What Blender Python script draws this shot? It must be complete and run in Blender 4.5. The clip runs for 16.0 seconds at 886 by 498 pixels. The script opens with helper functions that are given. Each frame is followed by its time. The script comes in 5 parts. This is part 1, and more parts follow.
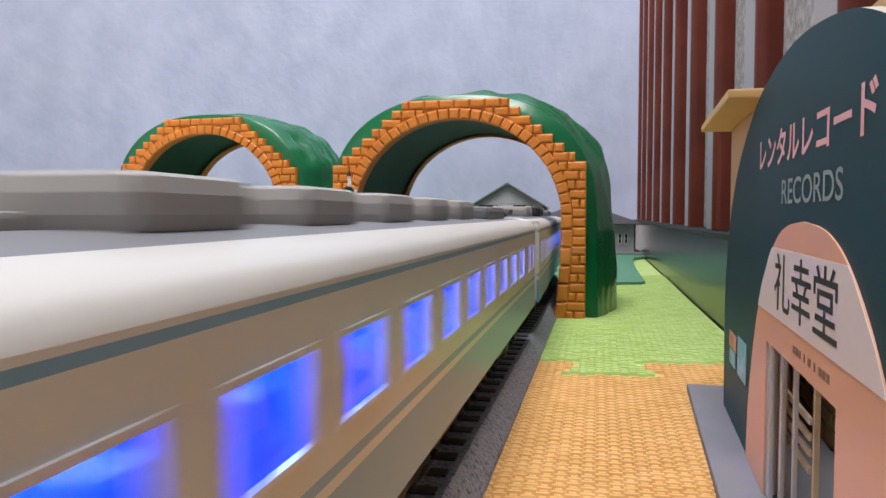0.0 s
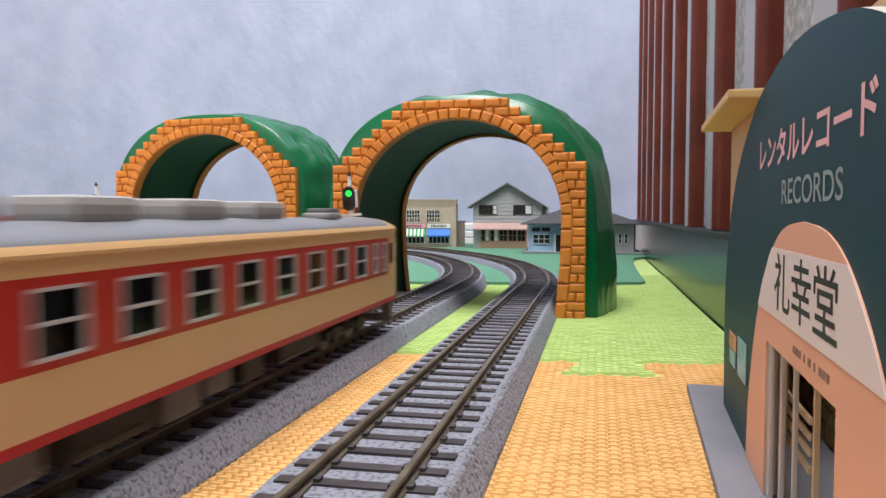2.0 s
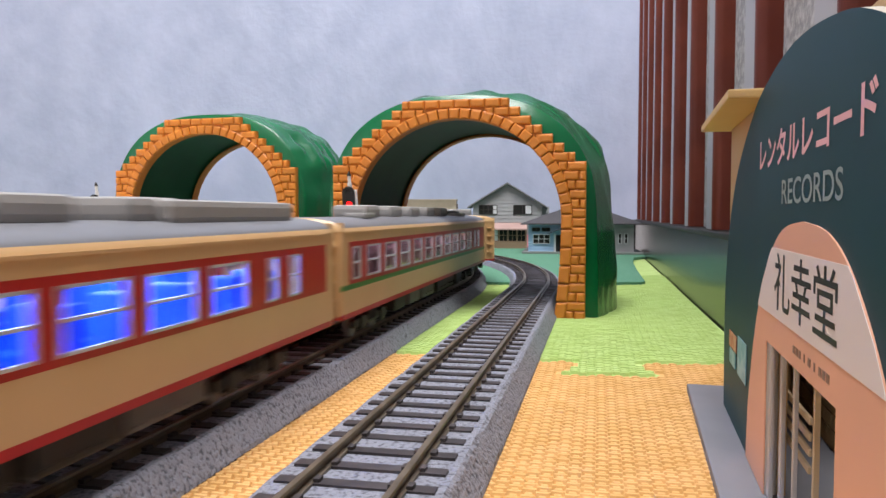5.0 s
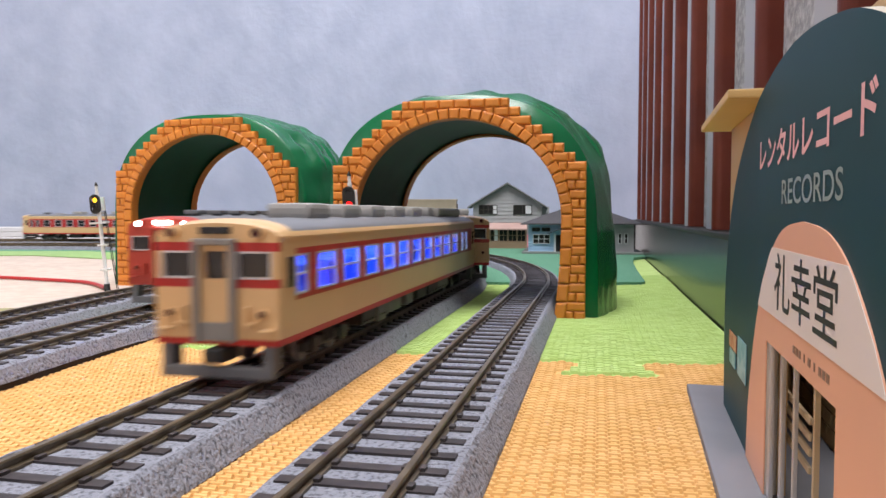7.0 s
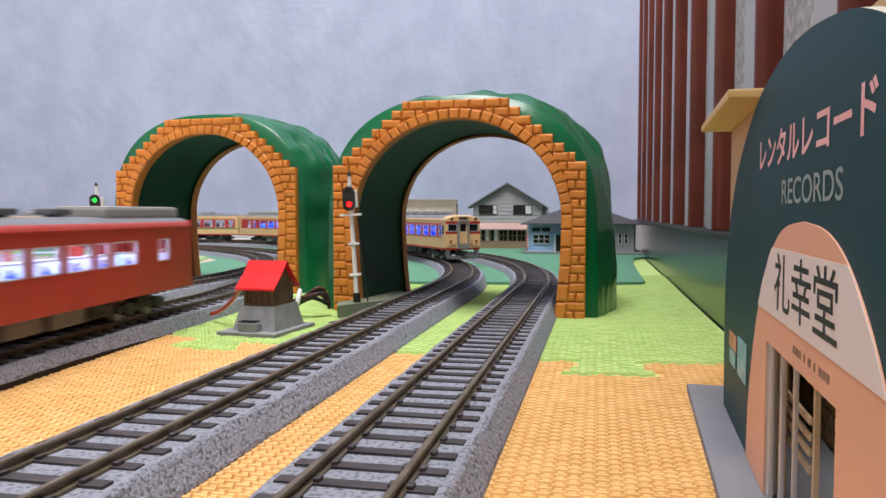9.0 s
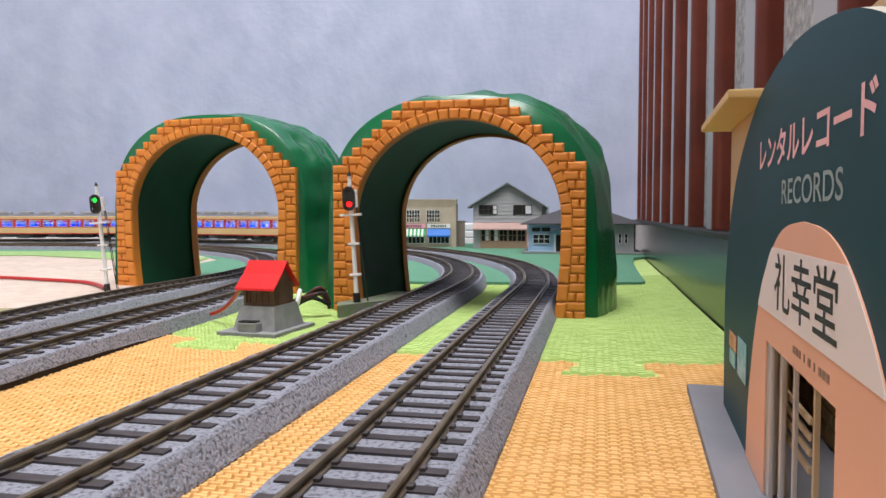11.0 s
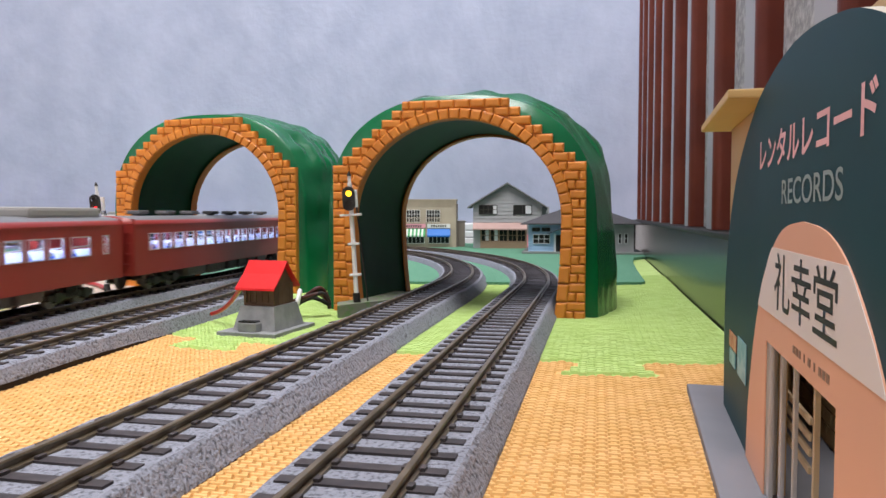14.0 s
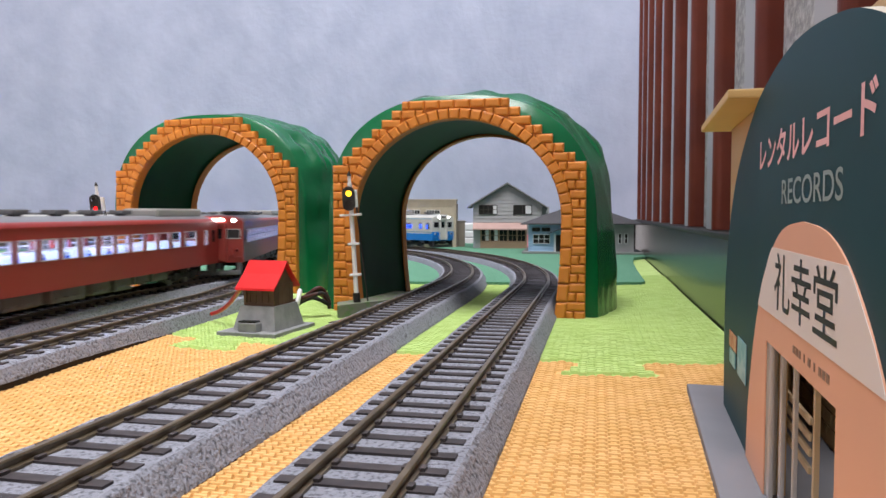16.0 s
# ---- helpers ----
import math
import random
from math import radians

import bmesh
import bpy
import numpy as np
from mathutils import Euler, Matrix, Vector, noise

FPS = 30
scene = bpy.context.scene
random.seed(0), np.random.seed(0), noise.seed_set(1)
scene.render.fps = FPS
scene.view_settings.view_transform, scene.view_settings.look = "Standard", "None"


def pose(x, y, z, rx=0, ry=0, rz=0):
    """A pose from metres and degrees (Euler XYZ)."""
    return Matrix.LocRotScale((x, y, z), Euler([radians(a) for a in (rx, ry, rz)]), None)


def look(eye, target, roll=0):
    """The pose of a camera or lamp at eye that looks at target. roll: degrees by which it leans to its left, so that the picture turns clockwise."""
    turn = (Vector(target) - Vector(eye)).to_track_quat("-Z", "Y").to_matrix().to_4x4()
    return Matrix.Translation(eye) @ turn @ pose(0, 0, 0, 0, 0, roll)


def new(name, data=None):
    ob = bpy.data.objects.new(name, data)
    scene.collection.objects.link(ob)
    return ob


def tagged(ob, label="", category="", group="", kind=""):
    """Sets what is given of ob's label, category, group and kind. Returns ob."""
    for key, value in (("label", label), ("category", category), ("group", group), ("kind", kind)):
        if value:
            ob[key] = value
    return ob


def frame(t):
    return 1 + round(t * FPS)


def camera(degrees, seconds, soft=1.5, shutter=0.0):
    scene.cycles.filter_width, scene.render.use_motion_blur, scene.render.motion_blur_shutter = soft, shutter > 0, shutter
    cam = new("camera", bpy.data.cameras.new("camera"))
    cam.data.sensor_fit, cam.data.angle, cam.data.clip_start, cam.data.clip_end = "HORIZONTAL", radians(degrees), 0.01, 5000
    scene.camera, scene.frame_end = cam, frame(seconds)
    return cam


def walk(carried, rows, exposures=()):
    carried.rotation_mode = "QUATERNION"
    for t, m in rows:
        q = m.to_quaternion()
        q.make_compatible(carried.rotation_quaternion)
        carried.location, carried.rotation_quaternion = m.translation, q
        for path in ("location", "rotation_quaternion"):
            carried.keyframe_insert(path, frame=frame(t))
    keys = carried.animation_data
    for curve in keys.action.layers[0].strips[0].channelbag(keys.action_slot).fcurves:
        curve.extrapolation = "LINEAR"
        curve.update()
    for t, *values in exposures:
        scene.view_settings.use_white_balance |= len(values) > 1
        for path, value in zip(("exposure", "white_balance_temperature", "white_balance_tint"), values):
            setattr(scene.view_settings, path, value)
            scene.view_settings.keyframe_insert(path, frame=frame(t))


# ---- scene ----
cam = camera(62.12, 16.0, soft=1.5, shutter=0.6)
EYE = (0.0, 0.0, 0.0568)
AIM = (0.0, 1.0, 0.0568 - math.tan(radians(2.762)))
walk(cam, [(0.0, look(EYE, AIM)), (16.0, look(EYE, AIM))],
     exposures=[(0.0, 0.02), (0.5, 0.09), (2.0, 0.16), (4.2, 0.14), (7.0, 0.07), (9.0, 0.03), (11.5, 0.0), (16.0, 0.01)])

# ---- world and light: a closed room under one ceiling lamp ----
world = bpy.data.worlds.new("room_air")
scene.world = world
world.use_nodes = True
world.node_tree.nodes["Background"].inputs["Color"].default_value = (0.80, 0.86, 1.0, 1)
world.node_tree.nodes["Background"].inputs["Strength"].default_value = 0.45
scene.view_settings.exposure = 0.0

lamp_data = bpy.data.lights.new("ceiling_lamp_light", "AREA")
lamp_data.shape, lamp_data.size, lamp_data.size_y = "RECTANGLE", 1.2, 1.2
lamp_data.energy, lamp_data.color = 82.0, (1.0, 0.975, 0.985)
lamp_ob = new("ceiling_lamp_light", lamp_data)
lamp_ob.matrix_world = pose(-0.05, -0.02, 2.28)

RAIL = 0.0105      # rail head above the mats
HEAD = radians(12.04)


# ---- small mesh helpers ----
def box(bm, x0, x1, y0, y1, z0, z1, mi=0, bevel=0.0):
    vs = [bm.verts.new((x, y, z)) for z in (z0, z1) for y in (y0, y1) for x in (x0, x1)]
    fs = []
    for q in ((0, 2, 3, 1), (4, 5, 7, 6), (0, 1, 5, 4), (2, 6, 7, 3), (0, 4, 6, 2), (1, 3, 7, 5)):
        f = bm.faces.new([vs[i] for i in q])
        f.material_index = mi
        fs.append(f)
    if bevel:
        es = list({e for f in fs for e in f.edges})
        r = bmesh.ops.bevel(bm, geom=es, offset=bevel, segments=2, affect="EDGES", profile=0.6)
        for f in r["faces"]:
            f.material_index = mi
    return fs


def cyl(bm, m, r, h, n=16, r2=None, mi=0):
    g = bmesh.ops.create_cone(bm, cap_ends=True, segments=n, radius1=r, radius2=r if r2 is None else r2, depth=h, matrix=m)
    for f in {f for v in g["verts"] for f in v.link_faces}:
        f.material_index = mi


def prism(bm, pts, z0, z1, mi=0):
    """A polygon (x, y) raised from z0 to z1."""
    lo = [bm.verts.new((x, y, z0)) for x, y in pts]
    hi = [bm.verts.new((x, y, z1)) for x, y in pts]
    fs = [bm.faces.new(hi), bm.faces.new(lo[::-1])]
    n = len(pts)
    for i in range(n):
        fs.append(bm.faces.new((lo[i], lo[(i + 1) % n], hi[(i + 1) % n], hi[i])))
    for f in fs:
        f.material_index = mi
    return fs


def to_mesh(name, bm, mats, smooth=False):
    bmesh.ops.recalc_face_normals(bm, faces=bm.faces[:])
    me = bpy.data.meshes.new(name)
    bm.to_mesh(me)
    bm.free()
    for m in (mats if isinstance(mats, (list, tuple)) else [mats]):
        me.materials.append(m)
    if smooth:
        me.polygons.foreach_set("use_smooth", [True] * len(me.polygons))
    return me


def part(name, bm, mats, parent=None, label="", smooth=False, at=None):
    me = bm if isinstance(bm, bpy.types.Mesh) else to_mesh(name, bm, mats, smooth)
    ob = new(name, me)
    if parent is not None:
        ob.parent = parent
    if at is not None:
        ob.matrix_basis = at
    if label:
        tagged(ob, label)
    return ob


def empty(name, m=None):
    ob = new(name)
    ob.empty_display_size = 0.01
    if m is not None:
        ob.matrix_basis = m
    return ob


# ---- materials ----
def mat(name, col, rough=0.5, metal=0.0, col2=None, scale=200.0, bump=0.0, bscale=None, spec=0.5, detail=4.0, lo=0.4, hi=0.62, coat=0.0, dirt=None, rnd=0.0):
    m = bpy.data.materials.new(name)
    m.use_nodes = True
    nt = m.node_tree
    b = nt.nodes["Principled BSDF"]
    b.inputs["Base Color"].default_value = (*col, 1)
    b.inputs["Roughness"].default_value = rough
    b.inputs["Metallic"].default_value = metal
    b.inputs["Specular IOR Level"].default_value = spec
    b.inputs["Coat Weight"].default_value = coat
    tc = nt.nodes.new("ShaderNodeTexCoord")
    src = None
    if col2 is not None:
        n = nt.nodes.new("ShaderNodeTexNoise")
        n.inputs["Scale"].default_value, n.inputs["Detail"].default_value = scale, detail
        nt.links.new(tc.outputs["Object"], n.inputs["Vector"])
        r = nt.nodes.new("ShaderNodeValToRGB")
        r.color_ramp.elements[0].position, r.color_ramp.elements[1].position = lo, hi
        r.color_ramp.elements[0].color, r.color_ramp.elements[1].color = (*col, 1), (*col2, 1)
        nt.links.new(n.outputs["Fac"], r.inputs["Fac"])
        src = r.outputs["Color"]
    if dirt is not None:
        n2 = nt.nodes.new("ShaderNodeTexNoise")
        n2.inputs["Scale"].default_value, n2.inputs["Detail"].default_value = dirt[0], 5.0
        nt.links.new(tc.outputs["Object"], n2.inputs["Vector"])
        mr = nt.nodes.new("ShaderNodeMapRange")
        mr.inputs["From Min"].default_value, mr.inputs["From Max"].default_value = 0.3, 0.7
        mr.inputs["To Min"].default_value, mr.inputs["To Max"].default_value = 1.0 - dirt[1], 1.0 + dirt[1] * 0.5
        nt.links.new(n2.outputs["Fac"], mr.inputs["Value"])
        hs = nt.nodes.new("ShaderNodeHueSaturation")
        if src is not None:
            nt.links.new(src, hs.inputs["Color"])
        else:
            hs.inputs["Color"].default_value = (*col, 1)
        nt.links.new(mr.outputs["Result"], hs.inputs["Value"])
        src = hs.outputs["Color"]
    if rnd:
        oi = nt.nodes.new("ShaderNodeObjectInfo")
        mr = nt.nodes.new("ShaderNodeMapRange")
        mr.inputs["To Min"].default_value, mr.inputs["To Max"].default_value = 1.0 - rnd, 1.0 + rnd
        nt.links.new(oi.outputs["Random"], mr.inputs["Value"])
        hs = nt.nodes.new("ShaderNodeHueSaturation")
        if src is not None:
            nt.links.new(src, hs.inputs["Color"])
        else:
            hs.inputs["Color"].default_value = (*col, 1)
        nt.links.new(mr.outputs["Result"], hs.inputs["Value"])
        src = hs.outputs["Color"]
    if src is not None:
        nt.links.new(src, b.inputs["Base Color"])
    if bump:
        n = nt.nodes.new("ShaderNodeTexNoise")
        n.inputs["Scale"].default_value, n.inputs["Detail"].default_value = bscale or scale, 5.0
        nt.links.new(tc.outputs["Object"], n.inputs["Vector"])
        bp = nt.nodes.new("ShaderNodeBump")
        bp.inputs["Strength"].default_value, bp.inputs["Distance"].default_value = bump, 0.001
        nt.links.new(n.outputs["Fac"], bp.inputs["Height"])
        nt.links.new(bp.outputs["Normal"], b.inputs["Normal"])
    return m


def glow(name, col, strength):
    m = bpy.data.materials.new(name)
    m.use_nodes = True
    b = m.node_tree.nodes["Principled BSDF"]
    b.inputs["Base Color"].default_value = (*col, 1)
    b.inputs["Emission Color"].default_value = (*col, 1)
    b.inputs["Emission Strength"].default_value = strength
    return m


def glass(name, tint=(1, 1, 1), rough=0.03):
    m = bpy.data.materials.new(name)
    m.use_nodes = True
    nt = m.node_tree
    nt.nodes.remove(nt.nodes["Principled BSDF"])
    out = nt.nodes["Material Output"]
    tr, gl, mx, lw, pw = (nt.nodes.new("ShaderNode" + k) for k in ("BsdfTransparent", "BsdfGlossy", "MixShader", "LayerWeight", "Math"))
    tr.inputs["Color"].default_value = (*tint, 1)
    gl.inputs["Roughness"].default_value = rough
    lw.inputs["Blend"].default_value = 0.5
    pw.operation = "POWER"
    pw.inputs[1].default_value = 5.0
    nt.links.new(lw.outputs["Facing"], pw.inputs[0])
    nt.links.new(pw.outputs[0], mx.inputs[0])
    nt.links.new(tr.outputs[0], mx.inputs[1])
    nt.links.new(gl.outputs[0], mx.inputs[2])
    nt.links.new(mx.outputs[0], out.inputs["Surface"])
    return m


M = {
    "wallpaper": mat("blue_grey_wallpaper", (0.355, 0.40, 0.535), 0.85, col2=(0.42, 0.465, 0.605), scale=14, lo=0.35, hi=0.65, bump=1.0, bscale=55, dirt=(3.0, 0.05)),
    "plain_wall": mat("unseen_pale_wall", (0.76, 0.77, 0.79), 0.9, col2=(0.80, 0.80, 0.82), scale=8),
    "ceiling": mat("unseen_white_ceiling", (0.78, 0.78, 0.78), 0.9, col2=(0.74, 0.74, 0.74), scale=30),
    "white_trim": mat("white_painted_trim", (0.72, 0.73, 0.76), 0.4, dirt=(20, 0.05)),
    "floorwood": mat("pale_floor_boards", (0.62, 0.50, 0.42), 0.5, col2=(0.52, 0.40, 0.32), scale=25),
    "orange_mat": mat("orange_foam", (0.72, 0.425, 0.15), 0.75, col2=(0.79, 0.485, 0.195), scale=120, bump=0.15, bscale=900, dirt=(12, 0.06), spec=0.3),
    "green_mat": mat("lime_green_foam", (0.47, 0.64, 0.205), 0.75, col2=(0.54, 0.71, 0.26), scale=120, bump=0.15, bscale=900, dirt=(12, 0.06), spec=0.3),
    "sand_mat": mat("pale_sand_foam", (0.52, 0.42, 0.35), 0.8, col2=(0.59, 0.49, 0.41), scale=90, bump=0.4, bscale=220, dirt=(10, 0.06)),
    "teal_sheet": mat("teal_turf_sheet", (0.08, 0.24, 0.15), 0.95, col2=(0.13, 0.31, 0.20), scale=700, bump=0.6, bscale=1500),
    "turf": mat("light_green_turf", (0.26, 0.42, 0.15), 0.95, col2=(0.34, 0.50, 0.2), scale=700, bump=0.6, bscale=1500),
    "ballast": mat("grey_moulded_ballast", (0.09, 0.095, 0.115), 0.85, col2=(0.265, 0.275, 0.325), scale=900, detail=2.0, bump=1.0, bscale=900, lo=0.30, hi=0.50, dirt=(260, 0.12)),
    "gap_shade": mat("gap_shade_black", (0.02, 0.015, 0.012), 0.9),
    "sleeper": mat("dark_brown_sleeper", (0.030, 0.024, 0.026), 0.55, col2=(0.05, 0.04, 0.04), scale=300, rnd=0.2),
    "rail": mat("weathered_brown_rail", (0.13, 0.10, 0.065), 0.38, metal=0.5, col2=(0.19, 0.15, 0.10), scale=120),
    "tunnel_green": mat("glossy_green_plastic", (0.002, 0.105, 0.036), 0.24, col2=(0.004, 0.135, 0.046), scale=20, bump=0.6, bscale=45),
    # darker copy of the shell green: shade inside the tunnel as colour
    "tunnel_inside_shade": mat("green_plastic_inside_shaded", (0.002, 0.052, 0.021), 0.55, spec=0.25, col2=(0.003, 0.066, 0.027), scale=20),
    "brick": mat("orange_brick_plastic", (0.64, 0.215, 0.026), 0.40, col2=(0.70, 0.245, 0.034), scale=60, bump=0.12, bscale=700, rnd=0.07),
    "brick_bed": mat("orange_plastic_joint", (0.56, 0.185, 0.022), 0.55),
    "panel_black": mat("glossy_black_panel", (0.018, 0.017, 0.016), 0.22, dirt=(30, 0.3), coat=0.0),
    "bar_brown": mat("red_brown_lacquer", (0.125, 0.027, 0.017), 0.36, col2=(0.175, 0.040, 0.025), scale=12, dirt=(40, 0.15), spec=0.25),
    "grey_felt": mat("grey_fibre_board", (0.30, 0.30, 0.32), 0.95, col2=(0.50, 0.50, 0.52), scale=260, bump=0.9, bscale=420),
    "grey_metal": mat("pale_grey_panel", (0.40, 0.41, 0.45), 0.5, dirt=(20, 0.08)),
    "seat_blue": mat("blue_seat_plastic", (0.02, 0.15, 0.90), 0.5),
    "seat_red": mat("dull_red_seat_plastic", (0.20, 0.07, 0.08), 0.6),
    "cabin_white": mat("white_cabin_parts", (0.70, 0.74, 0.80), 0.8),
    # the blue glow of the lit cars is put into this lining's colour
    "blue_lit_lining": mat("inner_lining_lit_blue", (0.06, 0.20, 0.80), 0.6),
    "car_floor": mat("grey_car_floor", (0.3, 0.3, 0.3), 0.7),
    "under_grey": mat("grey_underframe", (0.13, 0.13, 0.135), 0.6, dirt=(200, 0.2)),
    "under_dark": mat("black_underframe", (0.012, 0.012, 0.013), 0.55, dirt=(200, 0.2)),
    "roof_grey": mat("satin_grey_roof", (0.17, 0.175, 0.19), 0.42, dirt=(60, 0.06)),
    "unit_grey": mat("warm_grey_roof_unit", (0.32, 0.31, 0.295), 0.5, dirt=(90, 0.06)),
    "cream": mat("cream_body_paint", (0.67, 0.435, 0.215), 0.33, dirt=(50, 0.04)),
    "car_red": mat("deep_red_body_paint", (0.44, 0.016, 0.015), 0.33, dirt=(50, 0.04)),
    "dark_red": mat("brownish_red_body_paint", (0.31, 0.036, 0.030), 0.36, dirt=(50, 0.05)),
    "vermilion": mat("vermilion_body_paint", (0.42, 0.042, 0.026), 0.36, dirt=(50, 0.05)),
    "ivory": mat("ivory_body_paint", (0.58, 0.575, 0.545), 0.28, dirt=(50, 0.03)),
    "light_blue": mat("light_blue_body_paint", (0.13, 0.30, 0.48), 0.3, dirt=(50, 0.03)),
    "bright_blue": mat("bright_blue_body_paint", (0.01, 0.20, 0.60), 0.3),
    "stripe_blue": mat("slate_blue_stripe", (0.17, 0.32, 0.47), 0.35),
    "stripe_green": mat("green_stripe", (0.06, 0.22, 0.04), 0.35),
    "grey_door": mat("grey_gangway_frame", (0.22, 0.21, 0.20), 0.45),
    "window_trim": mat("silver_window_frame", (0.62, 0.62, 0.66), 0.3, metal=0.4),
    "dark_window": mat("dark_window_void", (0.015, 0.016, 0.02), 0.12),
    "rubber": mat("black_rubber", (0.012, 0.012, 0.012), 0.8),
    "led_cool": glow("cool_white_led", (0.72, 0.82, 1.0), 26.0),
    "led_soft": glow("soft_white_led", (0.80, 0.82, 1.0), 9.0),
    "led_blue": glow("bluish_led", (0.45, 0.62, 1.0), 26.0),
    "headlight": glow("lit_headlight", (0.95, 0.97, 1.0), 30.0),
    "taillight": glow("lit_tail_light", (1.0, 0.03, 0.01), 5.0),
    "lens_off": mat("dark_lens", (0.06, 0.01, 0.01), 0.15),
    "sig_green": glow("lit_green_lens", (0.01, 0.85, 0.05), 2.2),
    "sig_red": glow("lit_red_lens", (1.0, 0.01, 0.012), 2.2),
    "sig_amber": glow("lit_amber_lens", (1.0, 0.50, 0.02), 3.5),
    "sig_black": mat("black_signal_plastic", (0.012, 0.012, 0.012), 0.35),
    "sig_white": mat("white_signal_plastic", (0.75, 0.75, 0.75), 0.35),
    "pane": glass("clear_window_pane", (0.92, 0.94, 0.97)),
    "stone_grey": mat("grey_cast_concrete", (0.19, 0.195, 0.20), 0.85, col2=(0.24, 0.245, 0.25), scale=150, bump=0.3, bscale=700),
    "hut_wood": mat("brown_hut_boards", (0.10, 0.055, 0.03), 0.7, col2=(0.15, 0.085, 0.05), scale=80),
    "hut_red": mat("bright_red_roof_paint", (0.64, 0.010, 0.012), 0.5, spec=0.3, dirt=(60, 0.08), bump=0.15, bscale=300),
    "wire_red": mat("red_wire_insulation", (0.45, 0.012, 0.012), 0.35),
    "wire_brown": mat("dark_brown_wire", (0.055, 0.014, 0.01), 0.4),
    "wire_white": mat("white_cable_tie", (0.75, 0.75, 0.76), 0.4),
    "slab_green": mat("mossy_slab", (0.16, 0.17, 0.13), 0.9, col2=(0.10, 0.20, 0.06), scale=300, bump=0.4, bscale=900, lo=0.5, hi=0.7),
}

# ---- the four track centre lines ----
CX, CY = -0.6508, 0.6303     # common centre of the far curve


def chaikin(pts, times=3):
    for _ in range(times):
        out = [pts[0]]
        for a, b in zip(pts, pts[1:]):
            out += [a * 0.75 + b * 0.25, a * 0.25 + b * 0.75]
        pts = out + [pts[-1]]
    return pts


class Line:
    """A closed loop of track: straight, far half circle, straight, half circle behind the camera. Arc length 0 is where the far curve begins."""

    def __init__(self, rad, near=None, straight=0.63):
        way = np.array((math.sin(HEAD), math.cos(HEAD)))
        far = [np.array((CX + rad * math.cos(a), CY - rad * math.sin(a))) for a in np.linspace(HEAD, HEAD - math.pi, 200)]
        back = [far[-1] - way * d for d in np.linspace(0.01, straight - 0.01, 60)]
        mid = np.array((CX, CY)) - way * straight
        turn = [mid + rad * np.array((math.cos(a), -math.sin(a))) for a in np.linspace(HEAD - math.pi, HEAD - 2 * math.pi, 200)]
        if near is None:
            home = [turn[-1] + way * d for d in np.linspace(0.01, straight, 80)]
        else:
            home = chaikin([turn[-1]] + [np.array(p) for p in near] + [far[0]])[1:]
        self.p = np.array(far + back + turn + home)
        self.s = np.concatenate(([0.0], np.cumsum(np.linalg.norm(np.diff(self.p, axis=0), axis=1))))
        self.length = self.s[-1]

    def at(self, s):
        s = s % self.length
        return np.array((np.interp(s, self.s, self.p[:, 0]), np.interp(s, self.s, self.p[:, 1])))

    def frame_at(self, s, d=0.004):
        t = self.at(s + d) - self.at(s - d)
        return self.at(s), t / np.linalg.norm(t)


LINES = {
    "a": Line(0.7254),
    "b": Line(0.6671),
    "c": Line(0.531, [(-0.19, 0.03), (-0.168, 0.12), (-0.160, 0.20), (-0.1560, 0.255), (-0.1510, 0.297), (-0.1465, 0.337), (-0.1390, 0.385), (-0.1325, 0.43), (-0.1330, 0.475)]),
    "d": Line(0.4855, [(-0.235, 0.05), (-0.209, 0.15), (-0.2035, 0.27), (-0.2011, 0.332), (-0.1985, 0.385), (-0.1930, 0.435), (-0.1842, 0.485)]),
}

# ---- the room ----
FAR = (0.31, 1.32)


def wall_slab(name, m, x0, x1, y0, y1, z0, z1, material, label):
    bm = bmesh.new()
    box(bm, x0, x1, y0, y1, z0, z1)
    ob = part(name, bm, material, label=label, at=m)
    return tagged(ob, kind="structure", category="wall")


M_FAR = pose(FAR[0], FAR[1], 0, 0, 0, -8)
wall_slab("wall_north", M_FAR, -2.6, 0.35, 0, 0.1, -0.012, 2.4, M["wallpaper"], "blue-grey wallpaper wall with fine mottled relief")
floor_bm = bmesh.new()
box(floor_bm, -2.4, 0.8, -2.2, 1.8, -0.06, -0.012)
tagged(part("floor", floor_bm, M["floorwood"], label="pale wooden floor under the foam mats"), kind="structure", category="floor")
# ceiling and west, south, east walls are unseen, added pale to bounce light
ceil_bm = bmesh.new()
box(ceil_bm, -2.4, 0.8, -2.2, 1.8, 2.4, 2.5)
tagged(part("ceiling", ceil_bm, M["ceiling"], label="added plain ceiling out of view, white to bounce light"), kind="structure", category="ceiling")
wall_slab("wall_west", pose(-2.4, 0, 0), -0.1, 0, -2.2, 1.8, -0.012, 2.4, M["plain_wall"], "added plain wall out of view, pale to bounce light")
wall_slab("wall_south", pose(0, -2.2, 0), -2.5, 0.9, -0.1, 0, -0.012, 2.4, M["plain_wall"], "added plain wall out of view, pale to bounce light")
wall_slab("wall_east", pose(0.75, 0, 0), 0, 0.1, -2.2, 1.3, -0.012, 2.4, M["plain_wall"], "added plain wall out of view, pale to bounce light")


